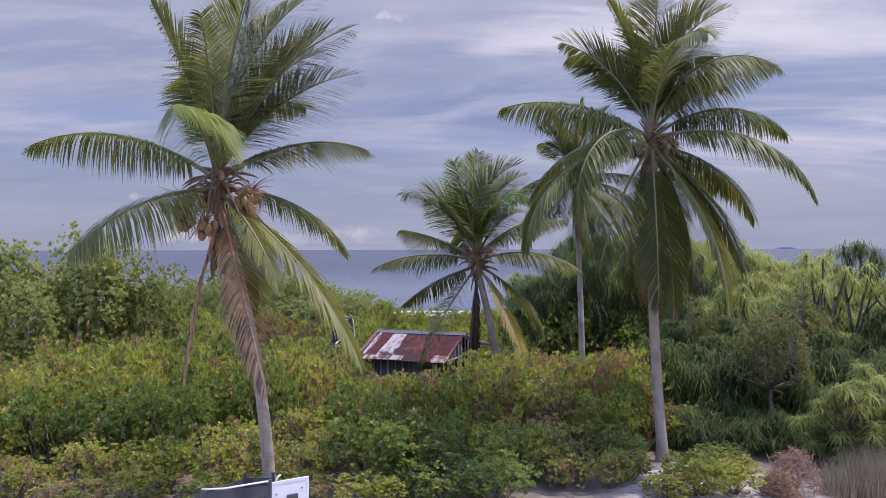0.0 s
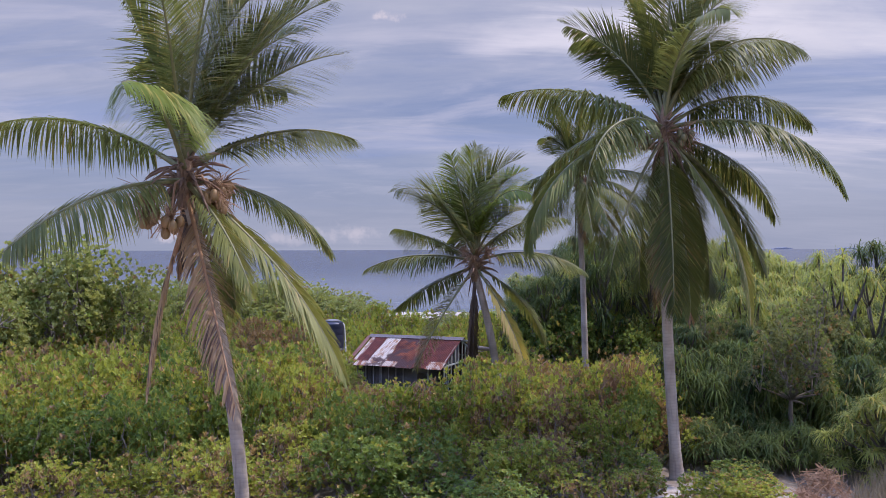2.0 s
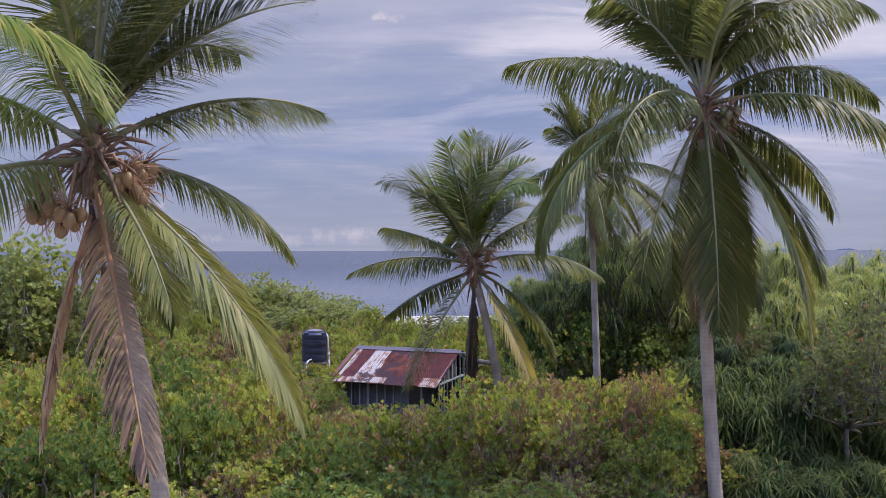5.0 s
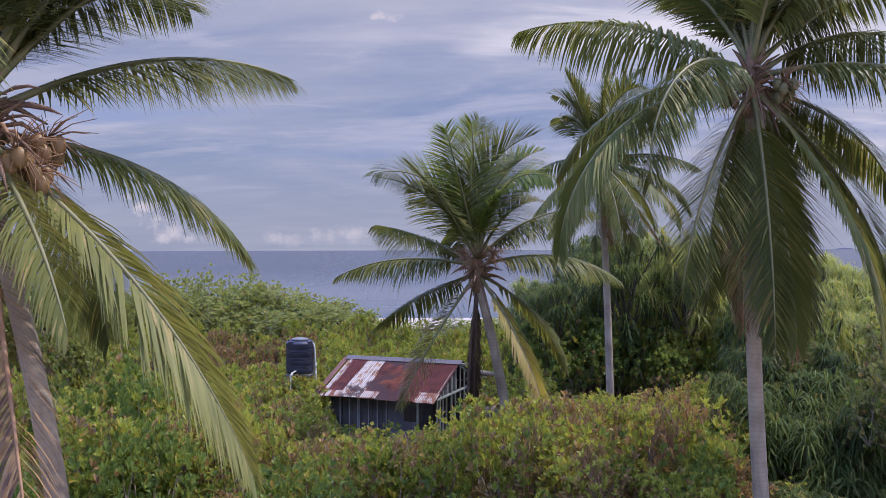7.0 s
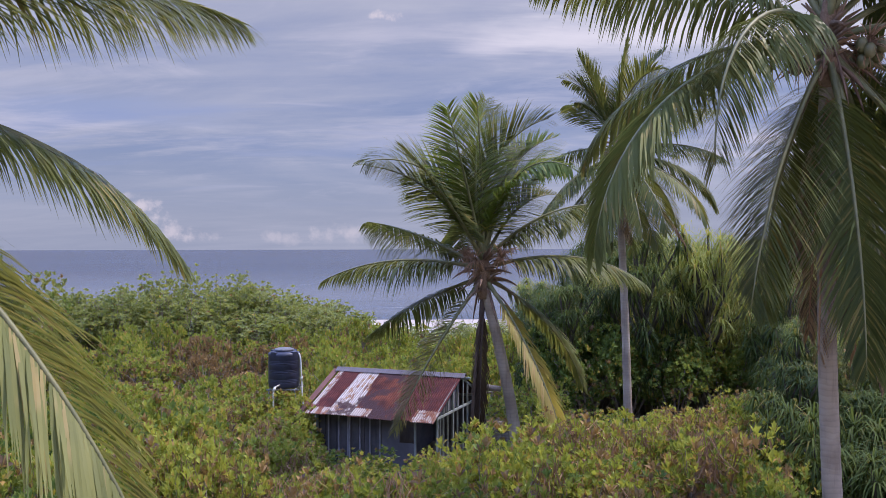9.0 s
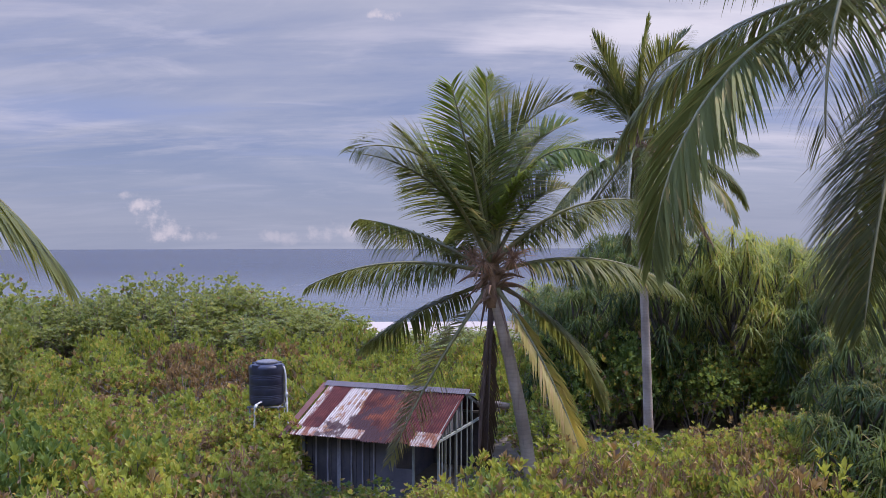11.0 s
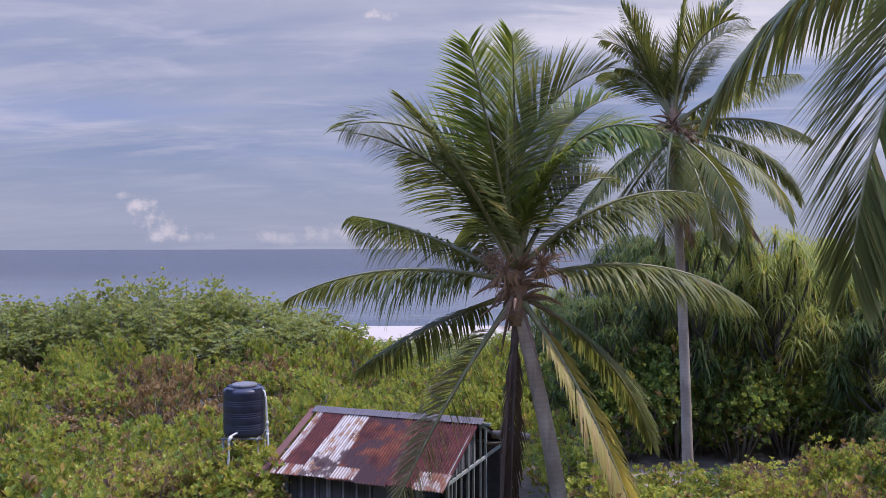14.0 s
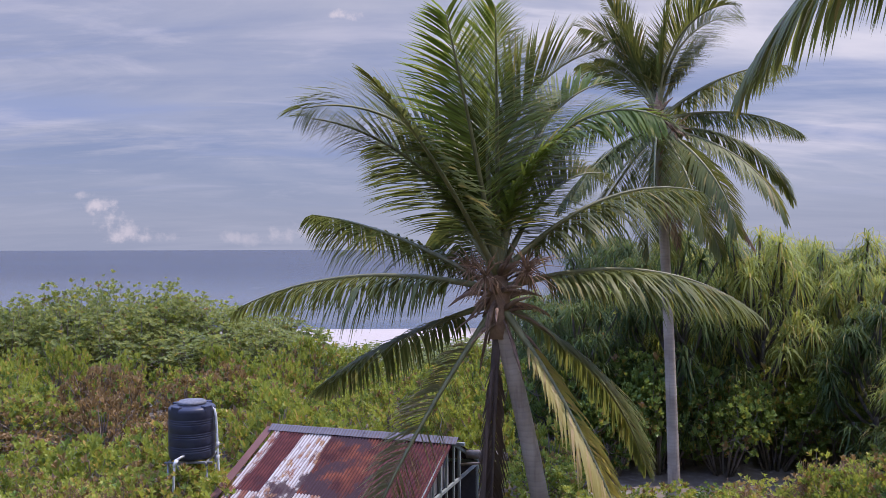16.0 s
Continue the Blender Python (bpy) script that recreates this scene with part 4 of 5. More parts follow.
# ---------------------------------------------------------------- pandanus thicket
def pandan_template(seed, heads, height, leaf, strands=48, low=0.17, mat=None):
    r = random.Random(seed)
    ob = thing("pandanus", (0, 0, 0), "pandanus tree with drooping strap-shaped leaves", "pandanus tree", "pandanus thicket")
    for k in range(5):
        a = k * 1.26 + r.uniform(-.2, .2)
        s = Shape()
        s.tube([(0.55 * math.cos(a), 0.55 * math.sin(a), -0.15), (0.25 * math.cos(a), 0.25 * math.sin(a), 0.55), (0, 0, 1.1)], [0.035, 0.04, 0.05], 5)
        part("prop_root", s.mesh("prop_root", M_PANDAN_STEM, True), ob)
    s = Shape()
    s.tube([(0, 0, -0.1), (0.1, 0, height * 0.3), (0, 0.1, height * 0.5)], [0.09, 0.08, 0.07], 7)
    down = Vector((0, 0, -1))
    for h in range(heads):
        V, T = [], []
        a = h * 2.4 + r.uniform(-.3, .3)
        zz = height * (low + (1 - low) * ((h + 0.5) / heads) ** 0.7)
        rr = (1.0 + 0.75 * r.random()) * (1.15 - 0.75 * (zz / height) ** 2)
        c = Vector((rr * math.cos(a), rr * math.sin(a), zz))
        root = Vector((0, 0.05, min(height * 0.5, zz * 0.55)))
        b = Shape()
        fork = root.lerp(c, 0.6) + Vector((0, 0, -0.15))
        tips = (c, c + Vector((r.uniform(-0.75, 0.75), r.uniform(-0.75, 0.75), r.uniform(-0.55, 0.45))))
        b.tube([root, root.lerp(fork, 0.5) + Vector((0, 0, -0.1)), fork], [0.06, 0.055, 0.05], 5)
        for tip in tips:
            b.tube([fork, fork.lerp(tip, 0.5) + Vector((0, 0, -0.08)), tip], [0.045, 0.04, 0.035], 5)
        limb = part("branch", b.mesh("branch", M_PANDAN_STEM, True), ob)
        for k in range(2 * strands):
            c = tips[k % 2]
            b = k * 2.4 + r.uniform(-.3, .3)
            e = 1.15 - 2.0 * (k / (2 * strands)) + r.uniform(-.3, .3)
            d = Vector((math.cos(b) * math.cos(e), math.sin(b) * math.cos(e), math.sin(e)))
            sv = d.cross(down)
            sv = sv.normalized() if sv.length > 0.05 else Vector((1, 0, 0))
            l = leaf * r.uniform(0.7, 1.2)
            q, o = c.copy(), len(V)
            for j, ww in enumerate((0.8, 1.0, 0.8, 0.0)):
                if j:
                    q = q + (d + down * (0.05 + 0.85 * (j - 1) ** 1.2)).normalized() * (l / 3)
                wd = 0.0175
                if ww:
                    V += [q - sv * wd * ww, q + sv * wd * ww]
                else:
                    V.append(q.copy())
            T += [(o, o + 1, o + 3), (o, o + 3, o + 2), (o + 2, o + 3, o + 5), (o + 2, o + 5, o + 4), (o + 4, o + 5, o + 6)]
        part("leaf_tuft", tri_mesh("leaf_tuft", np.array([tuple(v) for v in V]), np.array(T), [mat or M_PANDAN]), limb)
    part("trunk", s.mesh("trunk", M_PANDAN_STEM, True), ob, "grey trunk on prop roots")
    return ob


pandans = [pandan_template(3, 19, 5.6, 0.88, 56), pandan_template(4, 19, 5.4, 0.8, 56), pandan_template(5, 20, 5.8, 0.92, 56), pandan_template(6, 19, 5.6, 0.82, 56, low=0.06), pandan_template(7, 19, 5.5, 0.9, 56, mat=M_PANDAN_SHADED),
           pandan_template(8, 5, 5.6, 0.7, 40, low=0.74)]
pandans.append(pandan_template(9, 11, 2.6, 1.15, 44, low=0.12, mat=M_PANDAN_SHADED))
tagged(pandans[6], "low clump of long strap-shaped leaves in a shaded dark green")
tagged(pandans[5], "pandanus tree with bare grey limbs and few leaf heads")
for p in pandans:
    first[id(p)] = True
for y in np.arange(36.4, 62, 2.6):
    x0 = 13.6 if y < 45 else 5.6
    x = x0 + rnd.uniform(0, .6)
    while x < min(0.56 * y + 3, 24):
        h = (6.0 + 0.9 * noise.noise((x * 0.3, y * 0.3, 0.0))) * min(1.0, 0.8 + 0.1 * (x - x0)) * rnd.uniform(0.85, 1.1)
        if y < 42:
            h *= 0.8
        if y > 45:
            h = min(7.2, 4.4 + (x - 5.0) * 0.75, 7.2 - (x - 16.5) * 0.25) * rnd.uniform(0.88, 1.05)
        if not keep_clear(x, y, 0.5):
            # shade-coloured copies (4) go mostly to the thicket's left part
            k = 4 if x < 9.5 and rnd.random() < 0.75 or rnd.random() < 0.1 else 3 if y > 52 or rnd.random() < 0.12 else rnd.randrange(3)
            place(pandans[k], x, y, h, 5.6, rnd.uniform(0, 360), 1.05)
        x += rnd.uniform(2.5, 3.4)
# strap clumps; the small front ones are added over sand that lies shaded
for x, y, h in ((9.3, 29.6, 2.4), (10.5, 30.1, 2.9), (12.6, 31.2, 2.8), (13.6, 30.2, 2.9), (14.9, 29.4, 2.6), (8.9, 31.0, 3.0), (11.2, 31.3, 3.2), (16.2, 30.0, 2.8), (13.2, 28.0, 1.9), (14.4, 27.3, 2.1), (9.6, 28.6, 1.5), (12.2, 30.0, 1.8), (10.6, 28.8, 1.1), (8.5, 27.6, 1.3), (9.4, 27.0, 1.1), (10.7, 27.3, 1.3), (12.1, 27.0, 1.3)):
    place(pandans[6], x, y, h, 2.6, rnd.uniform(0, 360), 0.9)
# dark shrubs filling the foot of the thicket
for x, y, h in ((6.2, 45.4, 3.4), (7.9, 45.9, 3.6), (9.8, 45.6, 3.0), (11.6, 46.0, 3.2), (5.4, 47.6, 3.6), (13.6, 46.0, 2.8), (15.6, 46.3, 3.0), (7.0, 47.5, 4.0)):
    place(scrub_kinds[3], x, y, h, 3.0, rnd.uniform(0, 360), 0.85)
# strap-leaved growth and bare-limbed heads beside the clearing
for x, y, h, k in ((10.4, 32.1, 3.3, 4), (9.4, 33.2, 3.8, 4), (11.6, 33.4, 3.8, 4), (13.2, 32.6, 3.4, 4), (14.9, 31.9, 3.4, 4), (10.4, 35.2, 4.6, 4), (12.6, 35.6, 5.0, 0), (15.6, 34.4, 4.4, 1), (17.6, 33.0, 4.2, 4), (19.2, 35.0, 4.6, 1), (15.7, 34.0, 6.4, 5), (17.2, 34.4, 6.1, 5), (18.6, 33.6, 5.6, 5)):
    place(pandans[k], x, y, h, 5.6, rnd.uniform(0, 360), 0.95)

# low growth round the sandy clearing
for x, y, h, k in ((6.9, 22.4, 1.25, 0), (7.9, 22.6, 1.05, 1), (6.0, 22.0, 0.8, 4), (8.6, 25.3, 0.8, 3)):
    place(scrub_kinds[k], x, y, h, 3.0, rnd.uniform(0, 360), 0.75)
for x, y, h, k in ((-4.9, 38.5, 2.35, 0), (-5.9, 39.2, 2.3, 2), (-4.5, 38.3, 1.7, 1), (-5.5, 40.7, 2.2, 0)):
    place(scrub_kinds[k], x, y, h, 3.0, rnd.uniform(0, 360), 0.8)
for x, y, h, k in ((8.0, 30.6, 2.3, 0), (8.6, 31.9, 2.6, 1), (13.6, 30.6, 2.2, 3), (15.4, 30.4, 2.2, 0), (16.4, 31.4, 2.6, 3)):
    place(scrub_kinds[k], x, y, h, 3.0, rnd.uniform(0, 360), 0.75)
for x, y, h, k in ((4.6, 23.0, 1.25, 2), (5.3, 23.6, 0.9, 4), (5.4, 26.5, 2.2, 0), (6.1, 27.7, 2.6, 3), (4.6, 25.5, 1.9, 1), (5.4, 24.9, 1.2, 3)):
    place(scrub_kinds[k], x, y, h, 3.0, rnd.uniform(0, 360), 0.6)


# ---------------------------------------------------------------- hut
def iron_material(name, bare, rust_a, rust_b, share, blotch=1.6, dark=0.0, foot=0.0):
    """Corrugated sheet iron: zinc or paint, rust spreading in patches and down the flutes."""
    m, n = material(name)
    big = n.noise(n.coord, blotch, 6, 0.65)
    run = n.noise(n.vec(n.coord, scale=(9, 0.7, 0.7)), 1.0, 5, 0.65)
    fine = n.noise(n.coord, 30, 4)
    wear = n.math("ADD", n.math("MULTIPLY", big, 0.6), n.math("MULTIPLY", run, 0.4))
    wear = n.math("ADD", wear, n.math("MULTIPLY", n.math("SUBTRACT", fine, 0.5), 0.12))
    rust = n.ramp(wear, 0.62 - share * 0.3, 0.68 - share * 0.3)
    rcol = n.mix(n.ramp(n.noise(n.coord, blotch * 1.9, 5), 0.35, 0.65), rust_a, rust_b)
    rcol = n.mix(n.ramp(fine, 0.5, 0.8, 0.0, 0.5), rcol, (0.09, 0.04, 0.035))
    bcol = n.mix(n.ramp(run, 0.35, 0.7), bare, tuple(v * 0.72 for v in bare))
    col = n.mix(rust, bcol, rcol)
    at = n.t.nodes.new("ShaderNodeSeparateXYZ")
    n.link(n.coord, at.inputs[0])
    # the flutes' shade is painted into their valleys; old stains gather towards the eave
    valley_shade = n.ramp(n.math("SINE", n.math("MULTIPLY", at.outputs[0], 2 * math.pi / 0.076)), 0.3, -0.8, 0.0, 0.62)
    col = n.mix(valley_shade, col, tuple(v * 0.45 for v in rust_a))
    stain = n.math("ADD", n.noise(n.vec(n.coord, (4, 2, 1), scale=(1, 0.6, 1)), blotch * 0.9, 6, 0.68), n.ramp(at.outputs[1], -1.1, -1.9, 0.0, foot))
    col = n.mix(n.ramp(stain, 0.62 - dark, 0.7 - dark), col, (0.045, 0.025, 0.032))
    n.put(n.bsdf.inputs["Base Color"], col)
    n.bsdf.inputs["Specular IOR Level"].default_value = 0.2
    n.put(n.bsdf.inputs["Roughness"], n.math("ADD", n.math("MULTIPLY", rust, 0.35), 0.5))
    bump(n, n.math("ADD", big, n.math("MULTIPLY", fine, 0.4)), 0.25, 0.01)
    return m


M_IRON_RED = iron_material("rusted_red_iron", (0.115, 0.04, 0.042), (0.06, 0.017, 0.021), (0.115, 0.033, 0.031), 0.9, dark=0.02)
M_IRON_DARK = iron_material("dark_rusted_iron", (0.1, 0.028, 0.026), (0.05, 0.015, 0.018), (0.19, 0.06, 0.034), 0.9, 1.0, dark=0.15)
M_IRON_WHITE = iron_material("white_iron", (0.42, 0.41, 0.41), (0.2, 0.09, 0.06), (0.3, 0.19, 0.11), 0.36, 2.2, dark=0.05, foot=0.12)
M_IRON_PALE = iron_material("pale_iron", (0.38, 0.35, 0.34), (0.17, 0.065, 0.05), (0.25, 0.13, 0.085), 0.45, 2.4, dark=0.0)
M_ZINC = iron_material("zinc_ridge", (0.15, 0.145, 0.155), (0.22, 0.13, 0.1), (0.3, 0.2, 0.15), 0.15, 2.0)
M_TIMBER = rough_material("weathered_grey_green_timber", (0.17, 0.2, 0.19), (0.27, 0.3, 0.28), 3, 0.85, 0.3, 0.01)
M_PLANK = rough_material("dark_plank", (0.05, 0.05, 0.058), (0.09, 0.085, 0.085), 2.5, 0.85, 0.4, 0.01)
M_GREY_WALL = rough_material("grey_plaster", (0.085, 0.085, 0.095), (0.13, 0.125, 0.135), 1.8, 0.9, 0.2, 0.01)
M_BATTEN = rough_material("grey_batten", (0.2, 0.2, 0.22), (0.3, 0.3, 0.31), 4, 0.85, 0.3, 0.01)
M_FASCIA = rough_material("rust_brown_board", (0.12, 0.05, 0.04), (0.16, 0.07, 0.055), 2, 0.8, 0.2, 0.01)

RIDGE, EAVE, RUN, HALF = 2.80, 1.74, 2.46, 2.2


def iron_sheet(x0, x1, slope, lift, mat, parent, name="roof_sheet", top=0.0, bottom=1.0, label=""):
    """One corrugated sheet on the roof from the ridge (0) down to the eave (1); slope -1 faces the front, 1 the back."""
    s = Shape()
    flute = 0.076
    nx, ny = max(8, int((x1 - x0) / flute * 6)), 6
    nrm = Vector((0, slope * (RIDGE - EAVE), RUN)).normalized()
    for side in (0.0, -0.004):
        for j in range(ny + 1):
            t = top + (bottom - top) * j / ny
            sag = -0.012 * math.sin(math.pi * t) + 0.006 * math.sin(x0 * 5 + t * 3)
            for i in range(nx + 1):
                x = x0 + (x1 - x0) * i / nx
                wv = 0.019 * math.sin(2 * math.pi * x / flute)
                edge = 0.012 * math.sin(x * 9.0) if j == ny else 0.0
                p = Vector((x, slope * (RUN * t + edge), RIDGE - (RIDGE - EAVE) * t)) + nrm * (wv + lift + side + sag)
                s.v.append(tuple(p))
    a = (nx + 1) * (ny + 1)
    for j in range(ny):
        for i in range(nx):
            q = j * (nx + 1) + i
            s.f.append((q, q + 1, q + nx + 2, q + nx + 1))
            s.f.append((a + q, a + q + nx + 1, a + q + nx + 2, a + q + 1))
    s.m = [0] * len(s.f)
    return part(name, s.mesh(name, mat, True), parent, label)


def hut():
    ob = thing("hut", pose(HUT_AT.x, HUT_AT.y, ground_z(HUT_AT.x, HUT_AT.y), 0, 0, HUT_TURN), "small shack with a rusted corrugated iron roof and dark plank walls", "hut")
    # front slope, from the left: pale strip, red, white, dark red, dark, red with a pale foot
    x = -HALF
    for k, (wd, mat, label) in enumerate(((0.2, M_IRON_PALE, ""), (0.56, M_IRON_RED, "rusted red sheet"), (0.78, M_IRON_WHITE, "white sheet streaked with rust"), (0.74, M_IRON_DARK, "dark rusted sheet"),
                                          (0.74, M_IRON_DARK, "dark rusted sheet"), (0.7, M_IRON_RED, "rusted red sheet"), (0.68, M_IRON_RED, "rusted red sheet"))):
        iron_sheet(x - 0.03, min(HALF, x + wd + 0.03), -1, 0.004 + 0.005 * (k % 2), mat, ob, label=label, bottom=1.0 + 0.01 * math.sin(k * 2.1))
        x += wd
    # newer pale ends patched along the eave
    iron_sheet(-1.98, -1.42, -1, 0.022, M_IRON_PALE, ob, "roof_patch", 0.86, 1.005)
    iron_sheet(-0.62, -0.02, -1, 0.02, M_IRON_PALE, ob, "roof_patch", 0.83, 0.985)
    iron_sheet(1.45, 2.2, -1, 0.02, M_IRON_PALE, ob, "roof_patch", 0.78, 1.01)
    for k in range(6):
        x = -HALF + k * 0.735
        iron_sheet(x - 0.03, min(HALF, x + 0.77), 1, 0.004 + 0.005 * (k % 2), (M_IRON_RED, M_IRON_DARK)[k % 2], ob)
    # ridge capping in lapped lengths
    for k, (a, b) in enumerate(((-2.38, -0.9), (-1.0, 0.5), (0.4, 2.3))):
        s = Shape()
        t, z = 0.035, RIDGE + 0.03 + 0.006 * k
        prof = [(-0.2, -0.085), (-0.1, -0.03), (-t, 0.012), (0, 0.028), (t, 0.012), (0.1, -0.03), (0.2, -0.085)]
        for x in (a, b):
            s.v += [(x, y, z + zz) for y, zz in prof] + [(x, y, z + zz - 0.005) for y, zz in prof]
        s.f = [(i, i + 1, 15 + i, 14 + i) for i in range(6)] + [(7 + i, 21 + i, 22 + i, 8 + i) for i in range(6)]
        s.m = [0] * len(s.f)
        part("ridge_cap", s.mesh("ridge_cap", M_ZINC), ob, "dull zinc ridge capping")
    # barge board standing off the left gable, running below the eave
    for sl in (-1, 1):
        s = Shape()
        s.beam((-HALF - 0.22, 0.0, RIDGE - 0.03), (-HALF - 0.22, sl * RUN * 1.04, EAVE - 0.1), 0.2, 0.03)
        part("barge_board", s.mesh("barge_board", M_FASCIA), ob, "rust-brown barge board")
    # frame
    posts = [(-2.0, -2.0), (2.12, -2.0), (2.12, -0.7), (2.12, 0.6), (2.12, 2.0), (-2.0, 2.0), (1.4, -2.0)]
    for x, y in posts:
        s = Shape()
        top = RIDGE - (RIDGE - EAVE) * abs(y) / RUN - 0.05
        s.beam((x, y, -0.15), (x, y, top), 0.07, 0.07)
        part("post", s.mesh("post", M_TIMBER), ob)
    for y in (-1.75, -1.5, -1.15, -0.3, 0.2):
        s = Shape()
        s.beam((2.12, y, -0.1), (2.12, y, RIDGE - (RIDGE - EAVE) * abs(y) / RUN - 0.08), 0.05, 0.04)
        part("stud", s.mesh("stud", M_TIMBER), ob)
    for a, b in (((2.12, -2.05, 1.78), (2.12, 2.05, 1.78)), ((2.12, -2.3, EAVE + 0.02), (2.12, 0, RIDGE - 0.06)), ((2.12, 2.3, EAVE + 0.02), (2.12, 0, RIDGE - 0.06)), ((-2.1, -2.05, 1.8), (2.15, -2.05, 1.8)), ((-2.1, 2.05, 1.8), (2.15, 2.05, 1.8)),
                 ((-2.2, 0, RIDGE - 0.08), (2.45, 0, RIDGE - 0.08))):
        s = Shape()
        s.beam(a, b, 0.06, 0.08)
        part("beam", s.mesh("beam", M_TIMBER), ob)
    # gable sheet on the right under the roof, grey-white
    s = Shape()
    s.add([(2.07, -1.9, 1.82), (2.07, 0, RIDGE - 0.12), (2.07, 0.0, 1.82), (2.05, -1.9, 1.82), (2.05, 0, RIDGE - 0.12), (2.05, 0, 1.82)], [(0, 2, 1), (3, 4, 5), (0, 1, 4, 3), (1, 2, 5, 4), (2, 0, 3, 5)])
    part("gable_panel", s.mesh("gable_panel", M_GREY_WALL), ob, "pale grey gable panel")
    # front wall: upright planks with gaps on the left, a grey wall on the right with a dark opening
    for k in range(11):
        x = -1.95 + k * 0.2
        s = Shape()
        s.box((x, -1.93 + 0.006 * (k % 3), 0.0), (x + 0.185, -1.905 + 0.006 * (k % 3), 1.72))
        part("plank", s.mesh("plank", M_PLANK), ob)
    for x in (-1.62, -1.25, -0.92, -0.86, -0.5, -0.15, 0.2):
        s = Shape()
        s.beam((x, -1.96, 0.0), (x, -1.96, 1.74), 0.045, 0.03)
        part("batten", s.mesh("batten", M_BATTEN), ob)
    for lo, hi in (((0.26, -1.96, 0.0), (0.86, -1.9, 1.74)), ((0.86, -1.96, 1.5), (1.4, -1.9, 1.74)), ((0.86, -1.96, 0.0), (1.4, -1.9, 0.95))):
        s = Shape()
        s.box(lo, hi)
        part("wall_panel", s.mesh("wall_panel", M_GREY_WALL), ob, "grey plastered wall panel")
    for lo, hi in (((-2.0, 1.95, 0.0), (2.1, 2.0, 1.78)), ((-2.02, -1.95, 0.0), (-1.97, 1.95, 1.78)), ((0.3, -1.9, 0.0), (0.35, 1.95, 1.78))):
        s = Shape()
        s.box(lo, hi)
        part("inner_wall", s.mesh("inner_wall", M_PLANK), ob)
    # a log lying on the brackets behind the right gable
    s = Shape()
    s.tube([(2.2, 0.9, 2.28), (2.7, 0.95, 2.3), (3.15, 1.0, 2.26)], [0.1, 0.11, 0.09], 9, wobble=0.06)
    s.beam((2.12, 0.6, 2.1), (2.95, 0.75, 2.19), 0.05, 0.05)
    part("bracket", s.mesh("bracket", M_STEM, True), ob)
    return ob


hut()


# ---------------------------------------------------------------- water tank on its stand
def tank_material():
    m, n = material("black_polythene")
    big, fine = n.noise(n.coord, 2.2, 4), n.noise(n.coord, 25, 3)
    col = n.mix(n.ramp(big, 0.3, 0.7), (0.02, 0.023, 0.042), (0.036, 0.041, 0.066))
    n.put(n.bsdf.inputs["Base Color"], n.mix(n.ramp(fine, 0.6, 0.8, 0.0, 0.3), col, (0.07, 0.07, 0.07)))
    n.put(n.bsdf.inputs["Roughness"], n.math("ADD", n.math("MULTIPLY", big, 0.2), 0.33))
    bump(n, fine, 0.1, 0.004)
    return m


def dust_material():
    m, n = material("dusty_lid")
    f = n.noise(n.coord, 7, 5, 0.65)
    n.put(n.bsdf.inputs["Base Color"], n.mix(n.ramp(f, 0.35, 0.65), (0.09, 0.095, 0.105), (0.17, 0.17, 0.18)))
    n.bsdf.inputs["Roughness"].default_value = 0.7
    bump(n, f, 0.2, 0.006)
    return m


M_TANK, M_LID = tank_material(), dust_material()
M_PIPE = rough_material("white_pipe", (0.6, 0.6, 0.57), (0.72, 0.71, 0.68), 6, 0.5, 0.05)
M_STEEL = rough_material("galvanised_pipe", (0.13, 0.13, 0.125), (0.2, 0.2, 0.19), 6, 0.55, 0.1, c=(0.28, 0.2, 0.15))


def lathe(s, prof, sides=40, wob=0.0):
    o = len(s.v)
    for r, z in prof:
        for k in range(sides):
            t = 2 * math.pi * k / sides
            s.v.append((r * math.cos(t) * (1 + wob * math.sin(2 * t)), r * math.sin(t), z))
    n = len(prof)
    s.f += [(o + i * sides + k, o + i * sides + (k + 1) % sides, o + (i + 1) * sides + (k + 1) % sides, o + (i + 1) * sides + k) for i in range(n - 1) for k in range(sides)]
    s.f += [tuple(o + k for k in range(sides - 1, -1, -1)), tuple(o + (n - 1) * sides + k for k in range(sides))]
    s.m += [0] * (len(s.f) - len(s.m))


